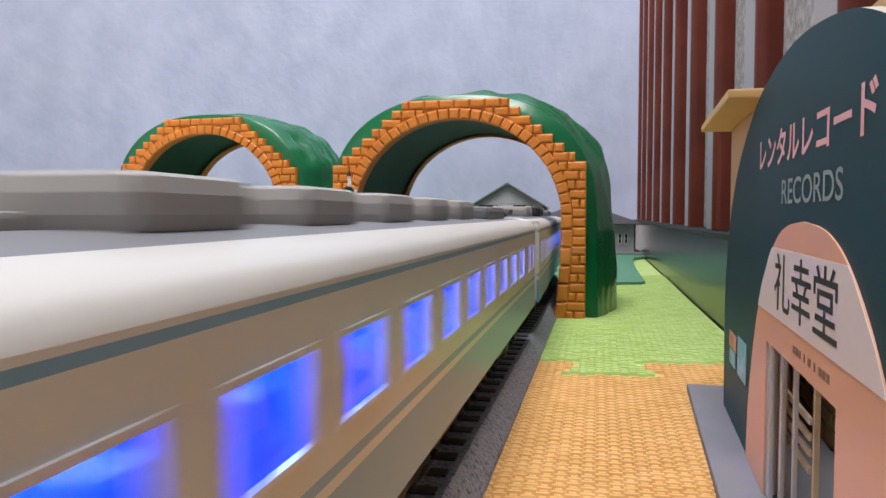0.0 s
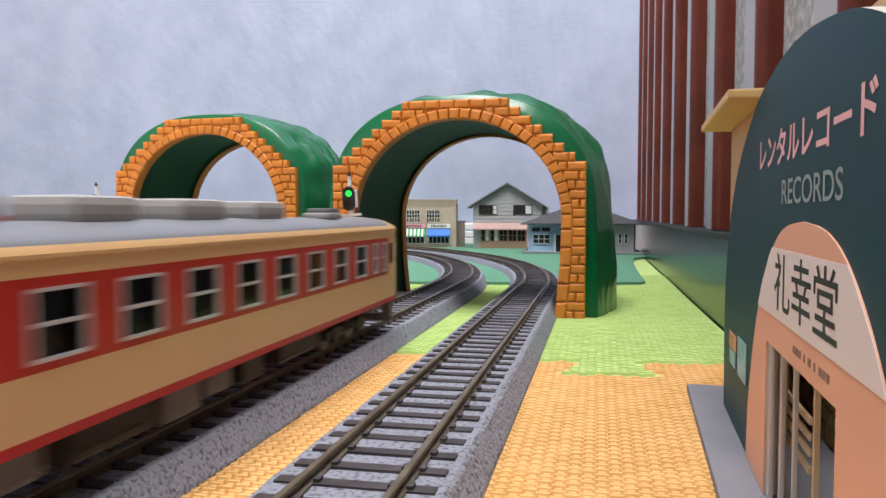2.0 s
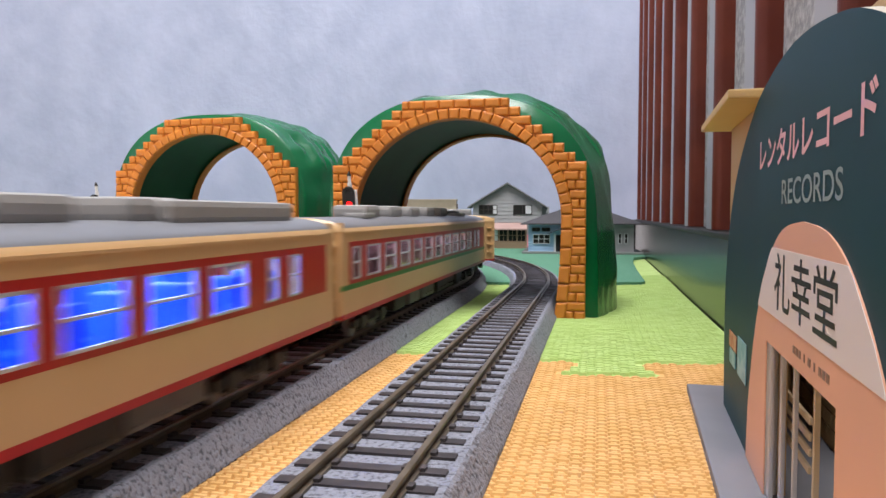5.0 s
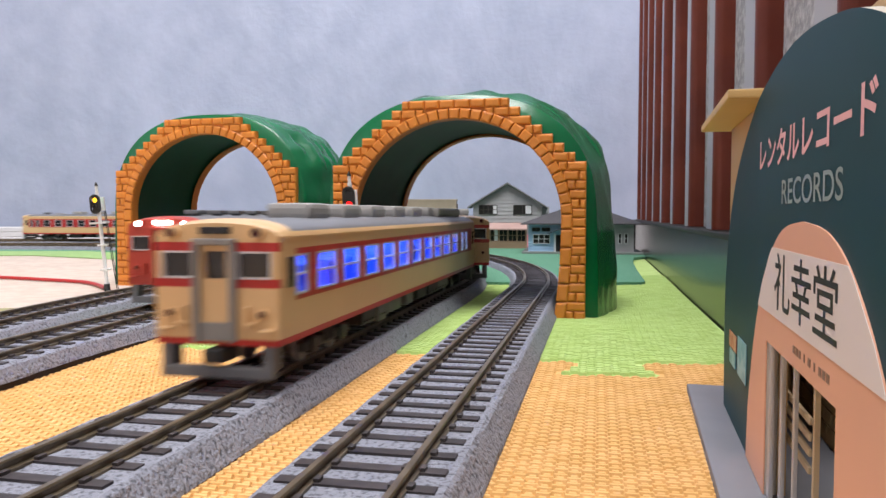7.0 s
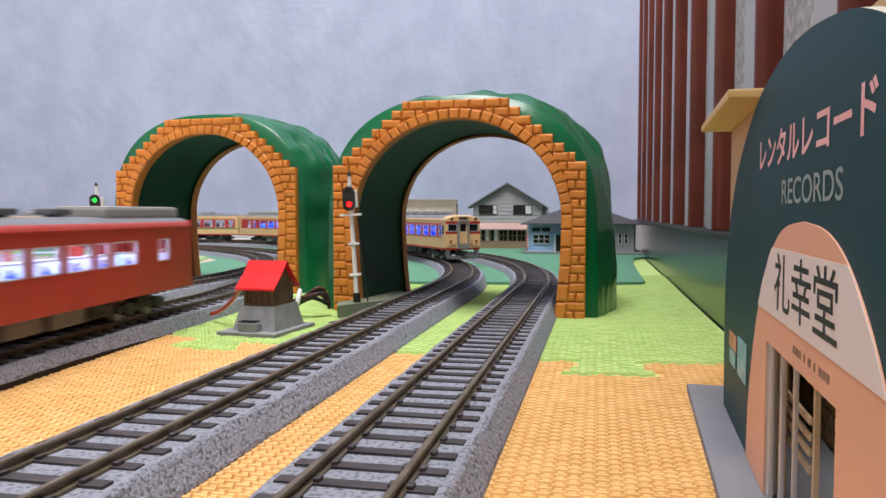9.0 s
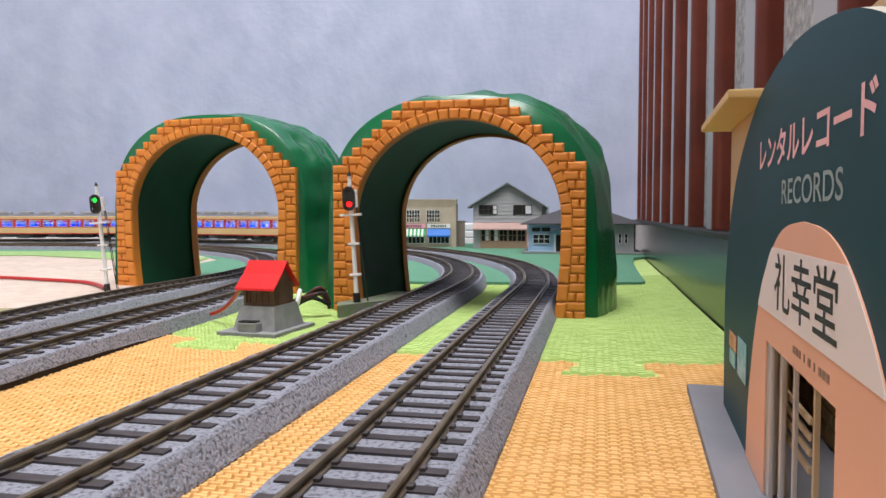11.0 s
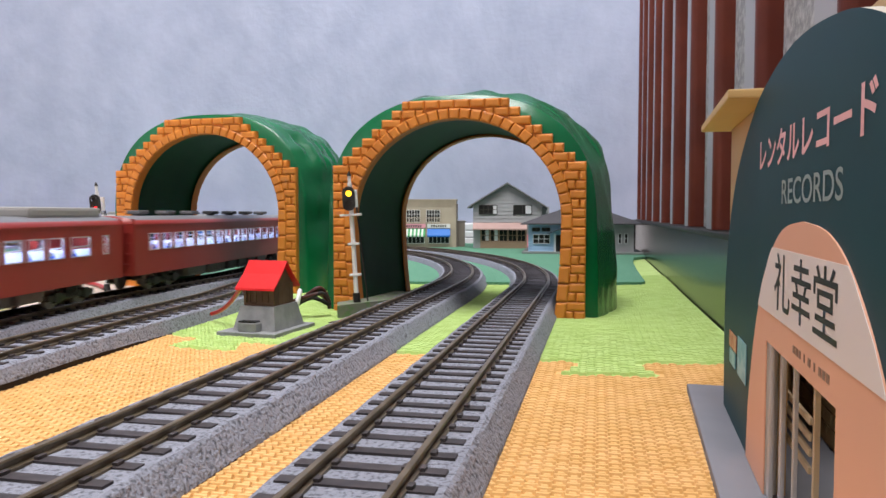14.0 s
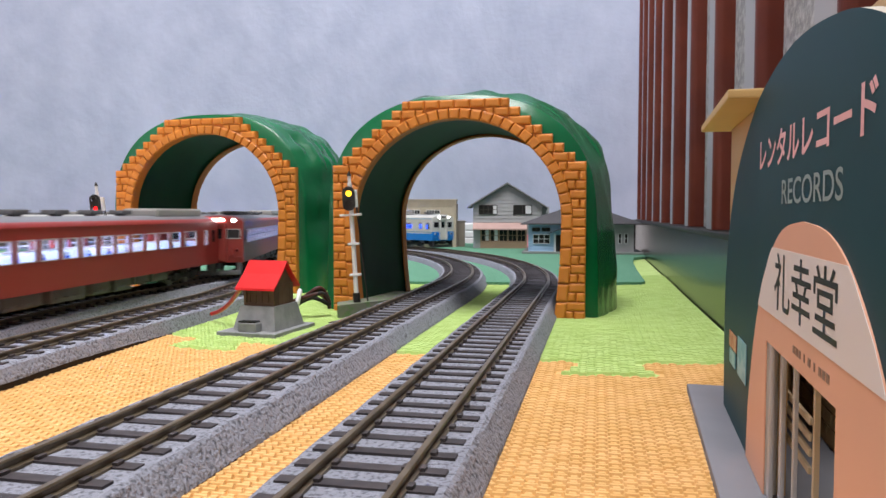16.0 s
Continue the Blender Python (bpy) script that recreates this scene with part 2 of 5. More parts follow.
def baseboard():
    bm = bmesh.new()
    # board with two grooves, its top sinking a little towards the left
    prof = [(0.0, -0.012), (-0.010, -0.012), (-0.010, 0.012), (-0.0085, 0.0135), (-0.0085, 0.0155), (-0.010, 0.017), (-0.010, 0.0265), (-0.0085, 0.028), (-0.0085, 0.030), (-0.010, 0.032), (-0.010, 0.043), (-0.007, 0.046), (0.0, 0.046)]
    ends = []
    for x, drop in ((-2.6, 0.03), (0.35, 0.0)):
        ends.append([bm.verts.new((x, y, z - (drop if z > 0 else 0) * max(0.0, z) / 0.046)) for y, z in prof])
    for i in range(len(prof) - 1):
        bm.faces.new((ends[0][i], ends[1][i], ends[1][i + 1], ends[0][i + 1]))
    ob = part("baseboard", bm, M["white_trim"], label="white grooved baseboard along the wallpaper wall", at=M_FAR @ pose(0, -0.002, 0))
    return tagged(ob, kind="structure", category="baseboard")


baseboard()

# ---- foam mats and sheets on the floor ----
BOARD0 = np.array((0.1377, 0.3591))        # foot of the black panel
BOARD_DIR = np.array((0.2993 - 0.1377, 1.1409 - 0.3591))
BOARD_DIR /= np.linalg.norm(BOARD_DIR)


def board_x(y):
    return BOARD0[0] + (y - BOARD0[1]) * BOARD_DIR[0] / BOARD_DIR[1]


SEAM = [(-0.40, 0.395), (-0.165, 0.351), (-0.1328, 0.3407), (-0.1103, 0.3299), (-0.1173, 0.3089), (-0.1029, 0.3038), (-0.0854, 0.2985), (-0.0884, 0.3180), (-0.0705, 0.3133), (-0.0175, 0.2936), (-0.0073, 0.2904), (0.0364, 0.2781),
        (0.0513, 0.2775), (0.0500, 0.2705), (0.0411, 0.2577), (0.0421, 0.2540), (0.0571, 0.2540), (0.0735, 0.2505), (0.0765, 0.2527), (0.0728, 0.2690), (0.0750, 0.2740), (0.1034, 0.2719), (board_x(0.271) - 0.001, 0.2715)]


def mat_sheet(name, pts, material, label, top=0.0, thick=0.011, cell=None):
    bm = bmesh.new()
    prism(bm, pts, top - thick, top)
    ob = part(name, bm, material, label=label)
    tagged(ob, category="foam mat")
    return ob


def inside(px, py, poly):
    x = np.array([p[0] for p in poly])
    y = np.array([p[1] for p in poly])
    r = np.zeros(px.shape, bool)
    j = len(poly) - 1
    for i in range(len(poly)):
        hit = ((y[i] > py) != (y[j] > py)) & (px < (x[j] - x[i]) * (py - y[i]) / (y[j] - y[i] + 1e-12) + x[i])
        r ^= hit
        j = i
    return r


def weave(name, parent, poly, region, material, turn, pu=0.0029, pv=0.0033, h=0.0009):
    """The raised basket weave of a mat: short rounded bars in columns, every second column set off by half, over low ribs."""
    x0, x1, y0, y1 = region
    ca, sa = math.cos(turn), math.sin(turn)
    cx, cy, half = (x0 + x1) / 2, (y0 + y1) / 2, max(x1 - x0, y1 - y0) * 0.75
    iu = np.arange(-int(half / pu), int(half / pu) + 1)
    iv = np.arange(-int(half / pv), int(half / pv) + 1)
    U, V = np.meshgrid(iu, iv)
    u = U * pu
    v = (V + 0.5 * (U % 2)) * pv
    px, py = cx + u * ca - v * sa, cy + u * sa + v * ca
    ok = (px > x0) & (px < x1) & (py > y0) & (py < y1)
    for du, dv in ((-0.35, -0.2), (0.35, -0.2), (0.35, 0.2), (-0.35, 0.2)):
        ok &= inside(px + du * pu * ca - dv * pv * sa, py + du * pu * sa + dv * pv * ca, poly)
    px, py = px[ok], py[ok]
    n = len(px)
    rng = np.random.RandomState(3)
    jz = 0.88 + 0.24 * rng.rand(n)

    def pads(a, b, z, du):
        ring = [(-a, -b * 0.6, 0), (-a * 0.85, -b, 0), (a * 0.85, -b, 0), (a, -b * 0.6, 0), (a, b * 0.6, 0), (a * 0.85, b, 0), (-a * 0.85, b, 0), (-a, b * 0.6, 0)]
        top = [(-a * 0.80, -b * 0.50, z), (a * 0.80, -b * 0.50, z), (a * 0.80, b * 0.50, z), (-a * 0.80, b * 0.50, z)]
        loc = np.array(ring + top) + np.array((0.0, du, 0.0))
        vx = px[:, None] + loc[None, :, 0] * ca - loc[None, :, 1] * sa
        vy = py[:, None] + loc[None, :, 0] * sa + loc[None, :, 1] * ca
        vz = loc[None, :, 2] * jz[:, None] + 0.00002
        return np.stack([vx, vy, vz], -1).reshape(-1, 3)

    verts = np.concatenate([pads(pu * 0.60, pv * 0.235, h, 0.0), pads(pu * 0.30, pv * 0.26, h * 0.82, pv * 0.5)])
    quads = [(0, 1, 8), (1, 2, 9, 8), (2, 3, 9), (3, 4, 10, 9), (4, 5, 10), (5, 6, 11, 10), (6, 7, 11), (7, 0, 8, 11), (8, 9, 10, 11)]
    faces = [tuple(i * 12 + k for k in q) for i in range(2 * n) for q in quads]
    me = bpy.data.meshes.new(name)
    me.from_pydata(verts.tolist(), [], faces)
    me.materials.append(material)
    return tagged(part(name, me, None, parent), kind="stuff")


ORANGE = [(-0.40, -0.6), (board_x(-0.6), -0.6)] + [(x, y - 0.0004) for x, y in SEAM[::-1]]
GREEN = [(x, y + 0.0004) for x, y in SEAM] + [(board_x(0.94) - 0.001, 0.94), (0.0, 0.99), (-0.40, 0.90)]
orange_mat = mat_sheet("foam_mat", ORANGE, M["orange_mat"], "orange foam puzzle mat with basket-weave relief on the floor")
green_mat = mat_sheet("foam_mat", GREEN, M["green_mat"], "lime green foam puzzle mat with basket-weave relief")
weave("weave_relief", orange_mat, ORANGE, (-0.24, 0.16, 0.10, 0.35), M["orange_mat"], radians(-12))
weave("weave_relief", green_mat, GREEN, (-0.17, 0.22, 0.24, 0.66), M["green_mat"], radians(-12), h=0.0012)
SAND = [(-1.2, 0.30), (-0.225, 0.42), (-0.215, 0.56), (-0.25, 0.90), (-0.36, 1.02), (-1.2, 0.98)]
mat_sheet("sand_mat", SAND, M["sand_mat"], "pale sand-coloured foam sheet beside the tracks", top=0.003, thick=0.0025)
TEAL = [(-0.235, 0.60), (-0.1, 0.585), (0.06, 0.572), (0.1334, 0.571), (0.1560, 0.575), (0.1600, 0.580), (0.185, 0.70), (0.212, 0.82), (0.231, 0.888), (0.275, 0.945), (0.275, 1.09), (0.20, 1.12), (0.19, 1.30), (-0.2, 1.36), (-1.2, 1.40), (-1.2, 1.02), (-0.36, 1.03), (-0.262, 0.85), (-0.262, 0.72)]
mat_sheet("turf_sheet", TEAL, M["teal_sheet"], "dull teal scenery turf sheet under the curve", top=0.0032, thick=0.003)
mat_sheet("turf_strip", [(-1.2, 0.87), (-0.52, 0.93), (-0.36, 0.84), (-0.27, 0.80), (-0.28, 0.88), (-0.5, 1.03), (-1.2, 1.03)], M["turf"], "light green scenery turf strip on sand sheet", top=0.0042, thick=0.0009)


# ---- the panelled furniture along the other side ----
def slatted_cabinet():
    m = Matrix.Translation((BOARD0[0], BOARD0[1], 0)) @ Matrix.Rotation(math.atan2(BOARD_DIR[1], BOARD_DIR[0]), 4, "Z")
    root = empty("slatted_cabinet", m)     # local x runs along the front, away; local y points to the room
    tagged(root, "dark slatted wooden screen over a glossy black kick panel", "cabinet")
    bm = bmesh.new()
    box(bm, -0.9, 0.83, -0.02, 0.0, -0.012, 0.044)
    part("kick_panel", bm, M["panel_black"], root, "glossy black panel reflecting the green mat")
    bm = bmesh.new()
    box(bm, -0.9, 0.834, -0.024, 0.003, 0.0445, 0.0475, bevel=0.0008)
    part("ledge", bm, M["under_dark"], root)
    bm = bmesh.new()
    box(bm, 0.8303, 0.835, -0.022, 0.0025, -0.012, 0.0443)
    part("end_post", bm, M["under_dark"], root)
    bm = bmesh.new()
    box(bm, -0.9, 0.83, -0.052, -0.042, 0.048, 0.6)
    part("backing", bm, M["grey_felt"], root, "rough grey fibre board behind the slats")
    return root


slatted = slatted_cabinet()


def slats(root):
    """Round-nosed brown uprights, each against a pale grey strip, with recessed rough fibre board between."""
    n = 8
    nose = [(-0.0048 + 0.0048 * (1 - math.cos(math.pi / 2 * i / n)), -0.0045 + 0.0045 * math.sin(math.pi / 2 * i / n)) for i in range(n + 1)]
    bm = bmesh.new()
    prism(bm, [(-0.0048, -0.0400)] + nose + [(0.0, -0.0400)], 0.048, 0.6)
    me = to_mesh("slat", bm, M["bar_brown"])
    bm = bmesh.new()
    box(bm, 0.0001, 0.0232, -0.0400, -0.0006, 0.048, 0.6)
    me2 = to_mesh("edge_strip", bm, M["grey_metal"])
    bm = bmesh.new()
    box(bm, 0.0233, 0.0996, -0.0400, -0.0098, 0.048, 0.6)
    me3 = to_mesh("fibre_strip", bm, M["grey_felt"])
    x = -0.0605 - 4 * 0.1045
    while x < 0.80:
        part("slat", me, None, root, at=pose(x, 0, 0))
        if x < 0.75:
            part("edge_strip", me2, None, root, at=pose(x, 0, 0))
            part("fibre_strip", me3, None, root, at=pose(x, 0, 0))
        x += 0.1045


slats(slatted)


# ---- tracks ----
def sweep(bm, line, prof, s0, s1, step, closed=False, mi=0):
    """Drags a profile (offset to the right, height) along a line."""
    n = max(2, int((s1 - s0) / step) + 1)
    rows = []
    for s in np.linspace(s0, s1, n):
        p, t = line.frame_at(s)
        rows.append([bm.verts.new((p[0] + o * t[1], p[1] - o * t[0], z)) for o, z in prof])
    k = len(prof)
    for a, b in zip(rows, rows[1:]):
        for i in range(k if closed else k - 1):
            f = bm.faces.new((a[i], b[i], b[(i + 1) % k], a[(i + 1) % k]))
            f.material_index = mi
            f.smooth = False


SLEEPER_STEP = 0.0093


def track(key, label, s_home, s_far, lift=False):
    line = LINES[key]
    root = empty("railway_track")
    tagged(root, label, "track", "four parallel model railway tracks")
    zt = RAIL - 0.0026
    foot = 0.0190 if lift else 0.0206
    rng = np.random.RandomState(5)
    bm = bmesh.new()
    sweep(bm, line, [(-foot, 0.0010), (-foot + 0.0003, 0.0020), (-0.0172, zt - 0.0006), (-0.0164, zt), (0.0164, zt), (0.0172, zt - 0.0006), (foot - 0.0003, 0.0020), (foot, 0.0010)], -s_home, s_far, 0.008)
    for v in bm.verts:
        v.co.z += (rng.rand() - 0.5) * 0.0005
        if lift and v.co.z < 0.003:
            v.co.z += 0.0020 * max(0.0, min(1.0, (0.345 - v.co.y) / 0.08))
    part("roadbed", bm, M["ballast"], root, "grey moulded ballast roadbed")
    # near-black strip fills the gap below the roadbed, its shade drawn as colour
    bm = bmesh.new()
    sweep(bm, line, [(0.0003 - foot, 0.0001), (0.0003 - foot, 0.0011), (foot - 0.0003, 0.0011), (foot - 0.0003, 0.0001)], -s_home, s_far, 0.012)
    if lift:
        for v in bm.verts:
            if v.co.z > 0.001:
                v.co.z = 0.0011 + 0.0020 * max(0.0, min(1.0, (0.345 - v.co.y) / 0.08))
    part("gap_strip", bm, M["gap_shade"], root, "dark strip drawn for the shaded gap under the roadbed")
    for side in (-1, 1):
        bm = bmesh.new()
        c = side * 0.0087
        sweep(bm, line, [(c - 0.0013, zt), (c - 0.0013, zt + 0.0006), (c - 0.0004, zt + 0.0009), (c - 0.0005, RAIL - 0.0007), (c - 0.0008, RAIL - 0.0004), (c - 0.0006, RAIL), (c + 0.0006, RAIL), (c + 0.0008, RAIL - 0.0004), (c + 0.0005, RAIL - 0.0007), (c + 0.0004, zt + 0.0009), (c + 0.0013, zt + 0.0006), (c + 0.0013, zt)], -s_home, s_far, 0.010)
        part("rail", bm, M["rail"], root)
    # sleepers with rail chairs: single pieces on the near stretch, the rest joined
    bm = bmesh.new()
    box(bm, -0.0150, 0.0150, -0.0016, 0.0016, -0.001, 0.0005)
    for side in (-1, 1):
        for o in (-1, 1):
            c = side * 0.0087 + o * 0.0017
            box(bm, c - 0.0006, c + 0.0006, -0.0011, 0.0011, 0.0005, 0.0012)
    one = to_mesh("sleeper", bm, M["sleeper"])
    s, count = -min(s_home, 0.45), 0
    rest = bmesh.new()
    while s < s_far:
        p, t = line.frame_at(s)
        m = Matrix.Translation((p[0], p[1], zt)) @ Matrix.Rotation(math.atan2(-t[0], t[1]), 4, "Z")
        if count < 100:
            part("sleeper", one, None, root, at=m)
        else:
            fs = box(rest, -0.0150, 0.0150, -0.0016, 0.0016, -0.001, 0.0005)
            for v in {v for f in fs for v in f.verts}:
                v.co = m @ v.co
        count += 1
        s += SLEEPER_STEP
    tagged(part("sleeper_row", rest, M["sleeper"], root), kind="stuff")
    return root


track("a", "grey-ballasted model track curving through the wide tunnel, beside the record shop", 0.9, 1.55)
track("b", "grey-ballasted model track curving through the wide tunnel, beside the signal", 0.9, 1.9)
track("c", "grey-ballasted model track curving through the second tunnel, beside the hut", 0.6, 1.9, lift=True)
track("d", "grey-ballasted model track curving through the second tunnel, beside the sand sheet", 0.6, 1.9)

# ---- toy tunnels ----
ARCH_W, ARCH_Z, ARCH_H = 0.0558, 0.054, 0.0545      # half width, spring height, rise of the opening


def arch(a, grow=0.0):
    """Point of the opening's outline; a runs from -1.35 (right foot) over the crown to +1.35 (left foot)."""
    if abs(a) > 1.0:
        k = (abs(a) - 1.0) / 0.35
        x = ARCH_W + grow - 0.0034 * k * k
        return (math.copysign(x, -a), ARCH_Z * (1 - k))
    th = math.pi / 2 * (1 + a)
    return ((ARCH_W + grow) * math.cos(th), ARCH_Z + (ARCH_H + grow) * math.sin(th))


def arch_x(z, grow):
    if z <= ARCH_Z:
        return ARCH_W + grow
    k = (z - ARCH_Z) / (ARCH_H + grow)
    return (ARCH_W + grow) * math.sqrt(max(0.0, 1 - k * k)) if k < 1 else 0.0


def brick_block(quad, y0, y1, ch=0.0007):
    """A moulded brick: a four-cornered outline (x, z) standing out from y0 to y1 (towards -y), its front edge rounded off."""
    bm = bmesh.new()
    c = np.mean(quad, axis=0)
    rings = []
    for y, k in ((y0, 0.0), (y1 + ch, 0.0), (y1 + ch * 0.3, ch * 0.6), (y1, ch * 1.5)):
        row = []
        for p in quad:
            d = np.array(p) - c
            row.append(bm.verts.new((c[0] + math.copysign(max(abs(d[0]) - k, 0.0002), d[0]), y, c[1] + math.copysign(max(abs(d[1]) - k, 0.0002), d[1]))))
        rings.append(row)
    for a, b in zip(rings, rings[1:]):
        for i in range(4):
            bm.faces.new((a[i], a[(i + 1) % 4], b[(i + 1) % 4], b[i]))
    bm.faces.new(rings[-1])
    return bm


ROW = 0.00496
TOP = 0.11904


def portal(root, at, single=True):
    rng = random.Random(11)
    gap = 0.00026
    bricks, edge = [], []
    rows = int(round(TOP / ROW))
    for r in range(rows):
        z0, z1 = r * TOP / rows, (r + 1) * TOP / rows
        zm = (z0 + z1) / 2
        outer = 0.0684 if r < 17 else 0.0684 - (r - 16) * 0.00565
        inner = arch_x(zm, 0.0053) - (0.0034 * ((ARCH_Z - zm) / ARCH_Z) ** 2 if zm < ARCH_Z else 0.0)
        for side in (-1, 1):
            if side == 1:
                edge += [(outer - 0.0004, z0), (outer - 0.0004, z1)]
            x = inner if inner > 0.001 else (0.0 if r % 2 else 0.0045)
            if inner <= 0.001 and not r % 2 and side == 1:
                bricks.append([(-0.0045 + gap, z0 + gap), (0.0045 - gap, z0 + gap), (0.0045 - gap, z1 - gap), (-0.0045 + gap, z1 - gap)])
            first = 0.0082 if r % 2 else 0.0045
            ends = []
            while outer - x > 0.0012:
                w = min(first, outer - x)
                if outer - x - w < 0.0030:
                    w = outer - x
                ends.append((x, x + w))
                x += w
                first = 0.0078 + rng.random() * 0.0010
            for e0, e1 in ends:
                q0, q1 = sorted((side * (e0 + gap), side * (e1 - gap)))
                bricks.append([(q0, z0 + gap), (q1, z0 + gap), (q1, z1 - gap), (q0, z1 - gap)])
    n = 43
    ring = []
    for i in range(n):
        a0, a1 = (-1.35 + 2.7 * (i + k) / n for k in (0.04, 0.96))
        if abs(a0) > 1.345:
            a0 = math.copysign(1.35, a0)
        p = [arch(a0, 0.0), arch(a1, 0.0), arch(a1, 0.0056), arch(a0, 0.0056)]
        ring.append(p)
    # one stepped plate with the arched opening carries the bricks
    hole = [arch(-1.35 + 2.7 * i / 60, 0.0006) for i in range(61)]
    rim = edge + [(-x, z) for x, z in edge[::-1]] + hole[::-1]
    back = bmesh.new()
    front, rear = ([back.verts.new((x, y, z)) for x, z in rim] for y in (0.0008, 0.005))
    back.faces.new(front)
    back.faces.new(rear[::-1])
    for i in range(len(rim)):
        k = (i + 1) % len(rim)
        back.faces.new((front[i], front[k], rear[k], rear[i]))
    back.normal_update()
    bmesh.ops.triangulate(back, faces=[f for f in back.faces if len(f.verts) > 4])
    bed = part("portal", back, M["brick_bed"], root, "orange plastic brick-pattern tunnel portal", at=at)
    # soffit band of the arch
    bm = bmesh.new()
    cuts = [(-1.35 + 2.7 * i / 80) for i in range(81)]
    for c0, c1 in zip(cuts, cuts[1:]):
        (xa, za), (xb, zb) = arch(c0), arch(c1)
        bm.faces.new([bm.verts.new(v) for v in ((xa, 0.0, za), (xb, 0.0, zb), (xb, 0.007, zb), (xa, 0.007, za))])
    part("soffit", bm, M["brick_bed"], bed)
    if single:
        for q in bricks:
            part("brick", brick_block(q, 0.0012, -0.0008), M["brick"], bed)
        for q in ring:
            part("arch_brick", brick_block(q, 0.0012, -0.0013), M["brick"], bed)
    else:
        joined = bmesh.new()
        for q in bricks + ring:
            vs = [[joined.verts.new((x, y, z)) for x, z in q] for y in (0.001, -0.001)]
            joined.faces.new(vs[1])
            for i in range(4):
                joined.faces.new((vs[0][i], vs[0][(i + 1) % 4], vs[1][(i + 1) % 4], vs[1][i]))
        tagged(part("brickwork", joined, M["brick"], bed), kind="stuff")


def tunnel(m, length, label, seed):
    root = empty("toy_tunnel", m)
    tagged(root, label, "tunnel", "two toy railway tunnels")
    nv, na = 30, 84
    bm = bmesh.new()
    grid = []
    for j in range(nv + 1):
        v = j / nv
        row = []
        bulge = math.sin(math.pi * min(1.0, 0.06 + 0.86 * v)) ** 0.7
        ww, hh = 0.0690 + 0.0104 * bulge, 0.0668 + 0.0036 * bulge
        for i in range(na + 1):
            a = -1.35 + 2.7 * i / na
            th = math.pi / 2 * (1 + max(-1.0, min(1.0, a)))
            k = max(0.0, (abs(a) - 1.0) / 0.35)
            # a shouldered outline, fuller than an ellipse
            x = math.copysign(abs(math.cos(th)) ** 0.83 * ww, math.cos(th)) * (1 + 0.02 * k)
            z = 0.054 * (1 - k) if k > 0 else 0.054 + hh * max(0.0, math.sin(th)) ** 0.83
            # moulded rock: broad facets and furrows that run down the flanks
            w = noise.noise(Vector((a * 9.0 + seed, v * 2.2, 0.0)))
            w2 = noise.noise(Vector((x * 16 + seed, v * 3.0 + 7, z * 16)))
            w3 = abs(noise.noise(Vector((a * 2.5 + seed, v * 14.0, 3.0))))
            amp = 0.0022 * min(1.0, v * 6.0)
            r = 1 + (w * amp * 0.7 + w2 * amp * 1.3 - w3 * amp * 1.2 + amp * 0.4) / 0.07
            row.append(bm.verts.new((x * r, 0.004 + v * length, max(0.0, z * r if k == 0 else z))))
        grid.append(row)
    for j in range(nv):
        for i in range(na):
            bm.faces.new((grid[j][i], grid[j][i + 1], grid[j + 1][i + 1], grid[j + 1][i]))
    # front rim closes the shell against the portal
    rim = []
    for i in range(na + 1):
        a = -1.35 + 2.7 * i / na
        x, z = arch(a, 0.0030)
        rim.append(bm.verts.new((x, 0.0045, z)))
    for i in range(na):
        bm.faces.new((grid[0][i], rim[i], rim[i + 1], grid[0][i + 1]))
    part("hill_shell", bm, M["tunnel_green"], root, "glossy green plastic hill shell with worn flow marks", smooth=True)
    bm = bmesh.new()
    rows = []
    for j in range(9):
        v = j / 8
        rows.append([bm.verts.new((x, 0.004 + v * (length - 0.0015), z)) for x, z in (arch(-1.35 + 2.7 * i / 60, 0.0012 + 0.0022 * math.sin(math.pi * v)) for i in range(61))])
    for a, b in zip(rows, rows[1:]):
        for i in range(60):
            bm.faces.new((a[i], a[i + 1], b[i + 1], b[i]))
    part("lining", bm, M["tunnel_inside_shade"], root, "green plastic inside of the tunnel, its shade put into the colour", smooth=True)
    portal(root, pose(0, 0, 0))
    portal(root, pose(0, length + 0.004, 0, 0, 0, 180), single=False)
    return root


